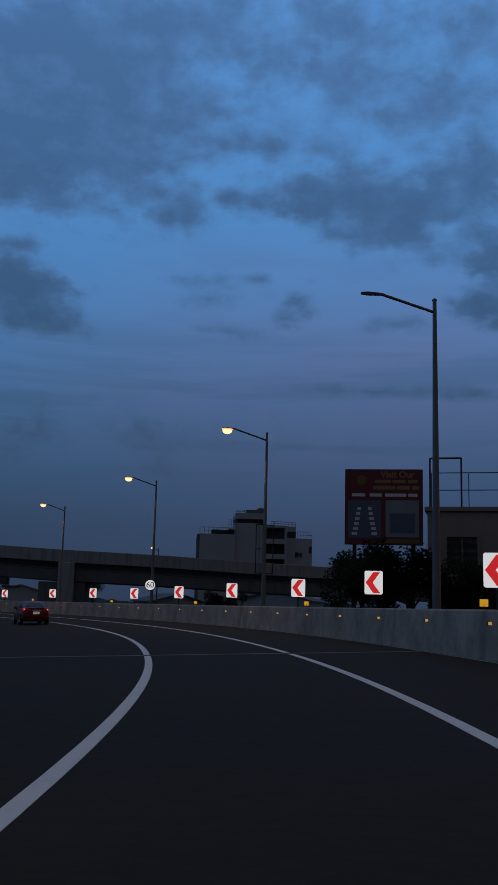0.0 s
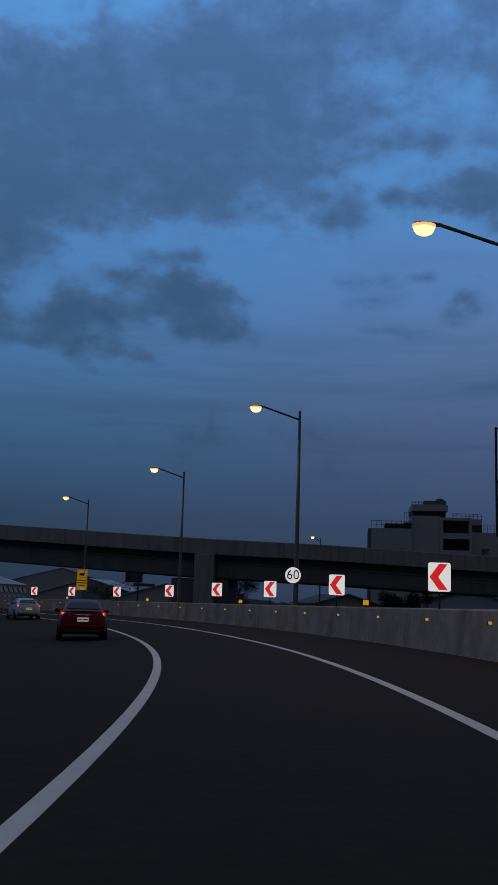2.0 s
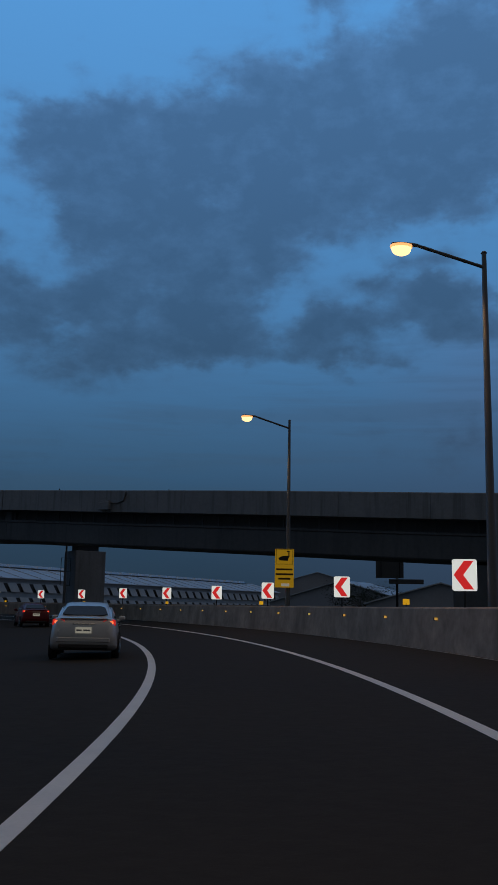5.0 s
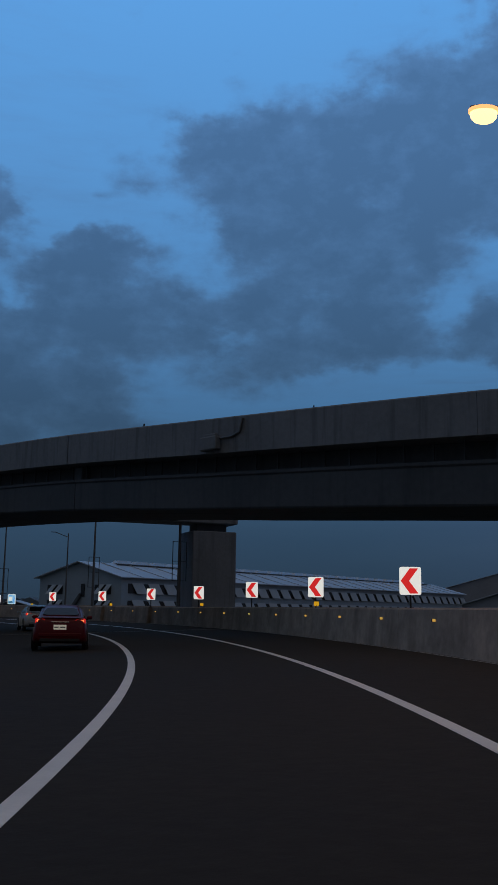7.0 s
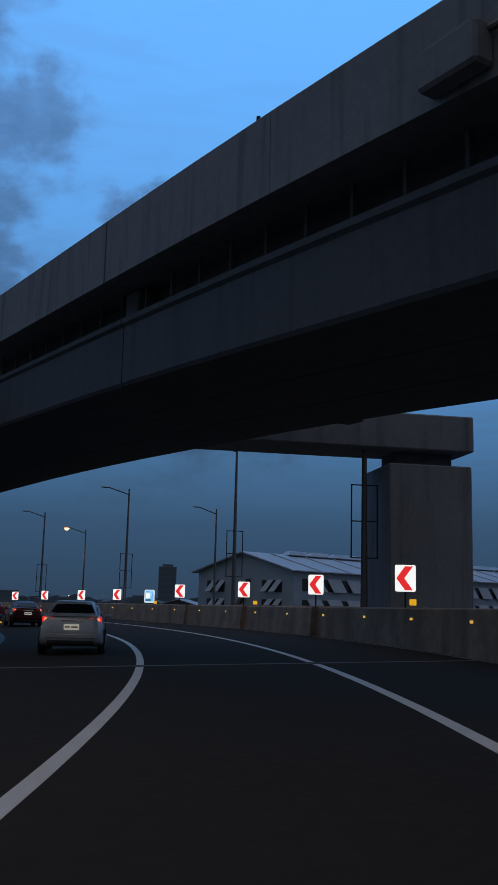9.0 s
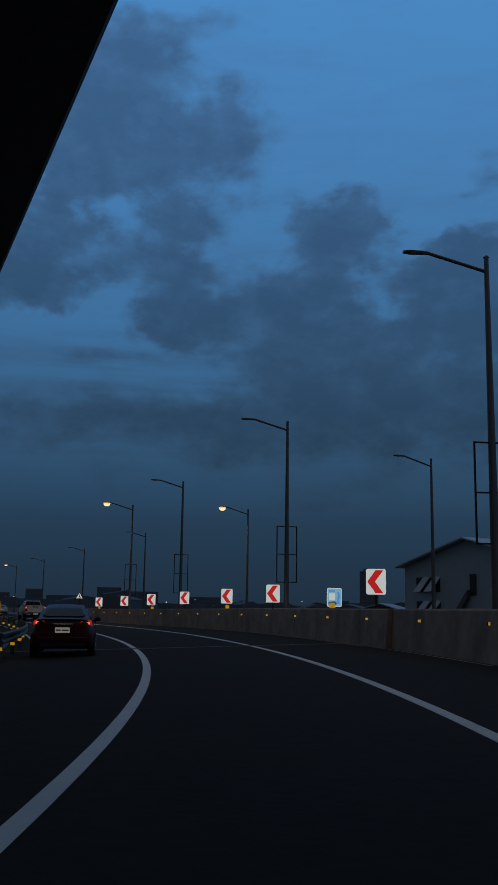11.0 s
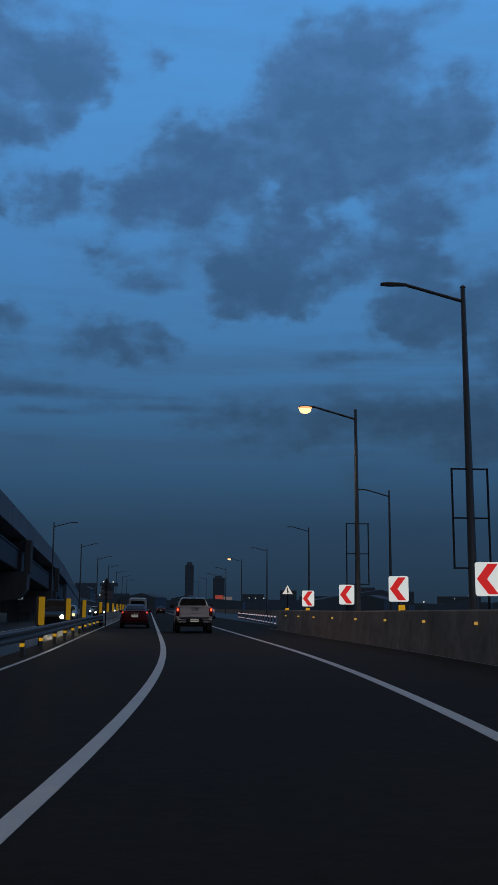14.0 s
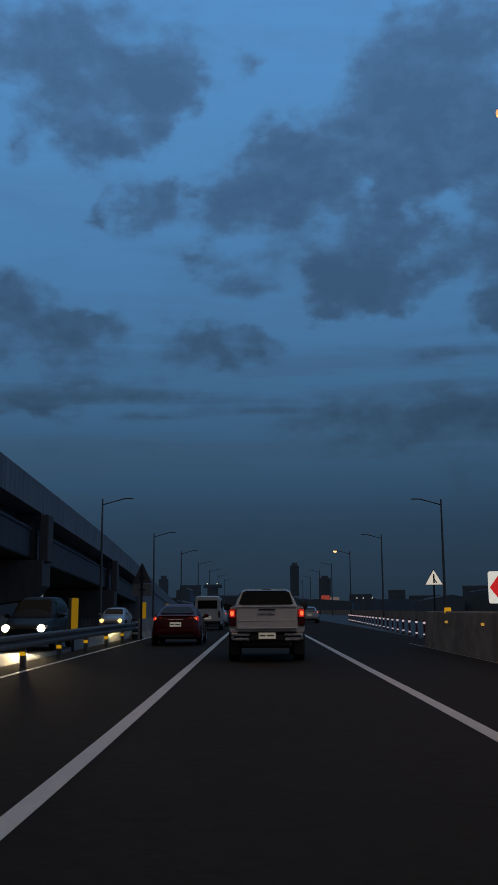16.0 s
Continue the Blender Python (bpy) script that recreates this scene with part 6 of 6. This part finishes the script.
tower(66.0, 1000, 30, 20, "far block coloured as if in haze")
tower(72.8, 1500, 26, 30, "far block coloured as if in haze")
tower(62.5, 1000, 44, 15, "far low block coloured as if in haze")
tower(51.95, 1110, 22, 50, "dark far tower with a stepped top", cap=3)
tower(74.9, 1300, 30, 21, "far low block coloured as if in haze")


def tree(x, y, h, r, label, seed, leaves=1800, z=-0.9):
    rnd = random.Random(seed)
    t = thing("tree", label, "tree", pose(x, y, z, 0, 0, rnd.uniform(0, 360)))
    wood, tips = Shape(), []
    wood.tube((0, 0, 0), (0.1, 0, h * 0.45), 0.035 * h, 0.02 * h, 9)
    for i in range(9):
        a, up = 2 * math.pi * i / 9 + rnd.uniform(-0.3, 0.3), rnd.uniform(0.35, 0.95)
        base = Vector((0.1, 0, h * rnd.uniform(0.25, 0.45)))
        tip = Vector((math.cos(a) * r * rnd.uniform(0.5, 1.0), math.sin(a) * r * rnd.uniform(0.5, 1.0), h * up))
        mid = base.lerp(tip, 0.5) + Vector((0, 0, 0.06 * h))
        wood.tube(base, mid, 0.014 * h, 0.009 * h, 6).tube(mid, tip, 0.009 * h, 0.003 * h, 6)
        tips += [(tip, r * rnd.uniform(0.25, 0.5)), (mid + Vector((rnd.uniform(-1, 1), rnd.uniform(-1, 1), rnd.uniform(0, 1))) * r * 0.3, r * rnd.uniform(0.2, 0.4))]
    part("trunk", wood, BARK, t, "branching trunk")
    crown = Shape()
    for _ in range(leaves * 2):
        c, q = tips[rnd.randrange(len(tips))]
        d = Vector((rnd.gauss(0, 1), rnd.gauss(0, 1), rnd.gauss(0, 0.8))).normalized() * q * rnd.random() ** 0.4
        u = Vector((rnd.gauss(0, 1), rnd.gauss(0, 1), rnd.gauss(0, 1))).normalized()
        w = u.orthogonal().normalized()
        s = rnd.uniform(0.07, 0.19) * (0.6 + h * 0.05)
        p = c + d
        crown.add([p - u * s, p + w * s * 0.55, p + u * s, p - w * s * 0.55], [(0, 1, 2, 3)])
    part("crown", crown, LEAF, t, "dark ragged leaves")


tree(13.9, 34.4, 6.4, 2.7, "dark bushy tree in front of the billboard", 3, 5200)
tree(17.06, 33.71, 6.8, 3.6, "dark bushy tree in front of the billboard", 5, 5200)
tree(21.57, 33.25, 5.6, 3.0, "dark bushy tree before the rose-grey building", 8, 4000)
tree(2.0, 119.0, 4.4, 3.2, "dark low tree beside a house", 11, 3200)
tree(24.0, 150.0, 9.0, 6.0, "dark spreading tree behind the flyover", 12, 5000)
tree(-24.0, 134.0, 6.0, 4.0, "dark tree behind the parapet", 13, 4000)


def far_city():
    rnd = random.Random(77)
    s = Shape()
    for _ in range(520):
        a, far = radians(rnd.uniform(-25, 112)), rnd.uniform(480, 1000)
        x, y = -60 - far * math.sin(a), 60 + far * math.cos(a)
        w, d, h = rnd.uniform(6, 26), rnd.uniform(6, 14), rnd.uniform(2.5, 6.5) * (1.6 if rnd.random() < 0.12 else 1.0)
        m = Matrix.Translation((x, y, 0)) @ Matrix.Rotation(a + rnd.uniform(-0.5, 0.5), 4, "Z")
        s.box((0, 0, h / 2 - 0.9), (w, d, h + 0.9), 0, m)
        if rnd.random() < 0.5:
            s.slab([(-w / 2 - 0.4, h - 0.5), (w / 2 + 0.4, h - 0.5), (w * rnd.uniform(-0.2, 0.2), h + rnd.uniform(0.6, 1.8))], -d / 2, d / 2, m)
    single("far_city", s, HAZE_DARK, "dark belt of far roofs and blocks with haze in its colour", "city", kind="stuff")
    lights = Shape()
    for _ in range(26):
        a, far = radians(rnd.uniform(48, 108)), rnd.uniform(420, 800)
        x, y, z = -118 - far * math.sin(a), 120 + far * math.cos(a), rnd.uniform(2.5, 9.0)
        r = rnd.uniform(0.25, 0.5)
        lights.add([(x + r, y, z), (x - r, y, z), (x, y + r, z), (x, y - r, z), (x, y, z + r), (x, y, z - r)], [(0, 2, 4), (2, 1, 4), (1, 3, 4), (3, 0, 4), (2, 0, 5), (1, 2, 5), (3, 1, 5), (0, 3, 5)])
    single("far_lamps", lights, FAR_LAMP, "tiny pale lamps of the far city", "lamps", kind="stuff")


FAR_LAMP = material("far_lamp_light", (1, 1, 1), 0.4, vary=0.0, glow=(1.0, 0.86, 0.68), power=1.5)
far_city()


def far_sign(azimuth, far, z, wide, high, mat, label):
    x, y = -125.1 - far * math.sin(radians(azimuth)), 125.4 + far * math.cos(radians(azimuth))
    b = thing("far_sign", label, "sign", pose(x, y, 0, 0, 0, azimuth))
    part("post", Shape().box((0, 0.3, z / 2 - 0.45), (0.5, 0.4, z + 0.9)), WALL_DARK, b)
    part("panel", Shape().box((0, 0, z + high / 2), (wide, 0.3, high)), mat, b, "lit panel")


SIGN_RED = material("lit_red_panel", (0.5, 0.1, 0.08), 0.5, vary=0.4, grain=0.6, glow=(1.0, 0.16, 0.10), power=0.22)
SIGN_PALE = material("lit_pale_panel", (0.5, 0.45, 0.42), 0.5, vary=0.4, grain=0.6, glow=(1.0, 0.75, 0.68), power=0.10)
far_sign(77.15, 480, 2.6, 4.2, 5.2, SIGN_RED, "red lit sign far down the road")
far_sign(76.6, 480, 2.6, 4.6, 4.4, SIGN_PALE, "pale lit sign far down the road")


def lit_roof():
    b = thing("far_hall", "low far hall with small lamps along its roof", "building", pose(-125.1 - 600 * math.sin(radians(74.8)), 125.4 + 600 * math.cos(radians(74.8)), -0.9, 0, 0, 75))
    part("wall", Shape().box((0, 0, 3.6), (16, 10, 7.2)), HAZE, b)
    part("roof", Shape().slab([(-8.4, 7.2), (8.4, 7.2), (6, 8.3), (-6, 8.3)], -5.2, 5.2), HAZE_DARK, b)
    for x in (-5, -1, 4.5):
        part("roof_lamp", Shape().box((x, -5, 8.5), (0.5, 0.5, 0.5), 0.1), FAR_LAMP, b, "small white lamp")


lit_roof()
crown = tower(83.6, 900, 10, 22, "far mast-like tower with lamps on its wide top", cap=0)
part("crown", Shape().box((0, 0, 23.4), (17, 12, 3.2), 0.2), HAZE_DARK, crown)
for x in (-5, 4):
    part("roof_lamp", Shape().box((x, -5.8, 25.8), (0.8, 0.8, 0.8), 0.1), FAR_LAMP, crown, "small white lamp")


def dark_board(m):
    """A road sign seen from behind, on one pole."""
    b = thing("sign_board", "dark board on a single pole behind the flyover", "sign", m)
    part("pole", Shape().tube((0, 0, 0), (0, 0, 6.2), 0.11, 0.09, 10), BLACK_STEEL, b)
    part("board", Shape().box((-0.55, -0.12, 5.6), (2.1, 0.08, 2.0), 0.02), WALL_DARK, b)
    part("lower_board", Shape().box((0.7, -0.12, 4.35), (2.6, 0.08, 0.36), 0.02), WALL_DARK, b)
    for x in (-1.2, 0.2):
        part("rib", Shape().box((x, -0.19, 5.6), (0.06, 0.06, 1.9)), BLACK_STEEL, b)


dark_board(pose(-29.5, 106.4, -0.9, 0, 0, 18))
tree(-58.0, 178.0, 5.6, 5.0, "dark low bush behind the parapet", 21, 2600)
tree(-52.0, 180.0, 4.6, 4.0, "dark low bush behind the parapet", 22, 2000)
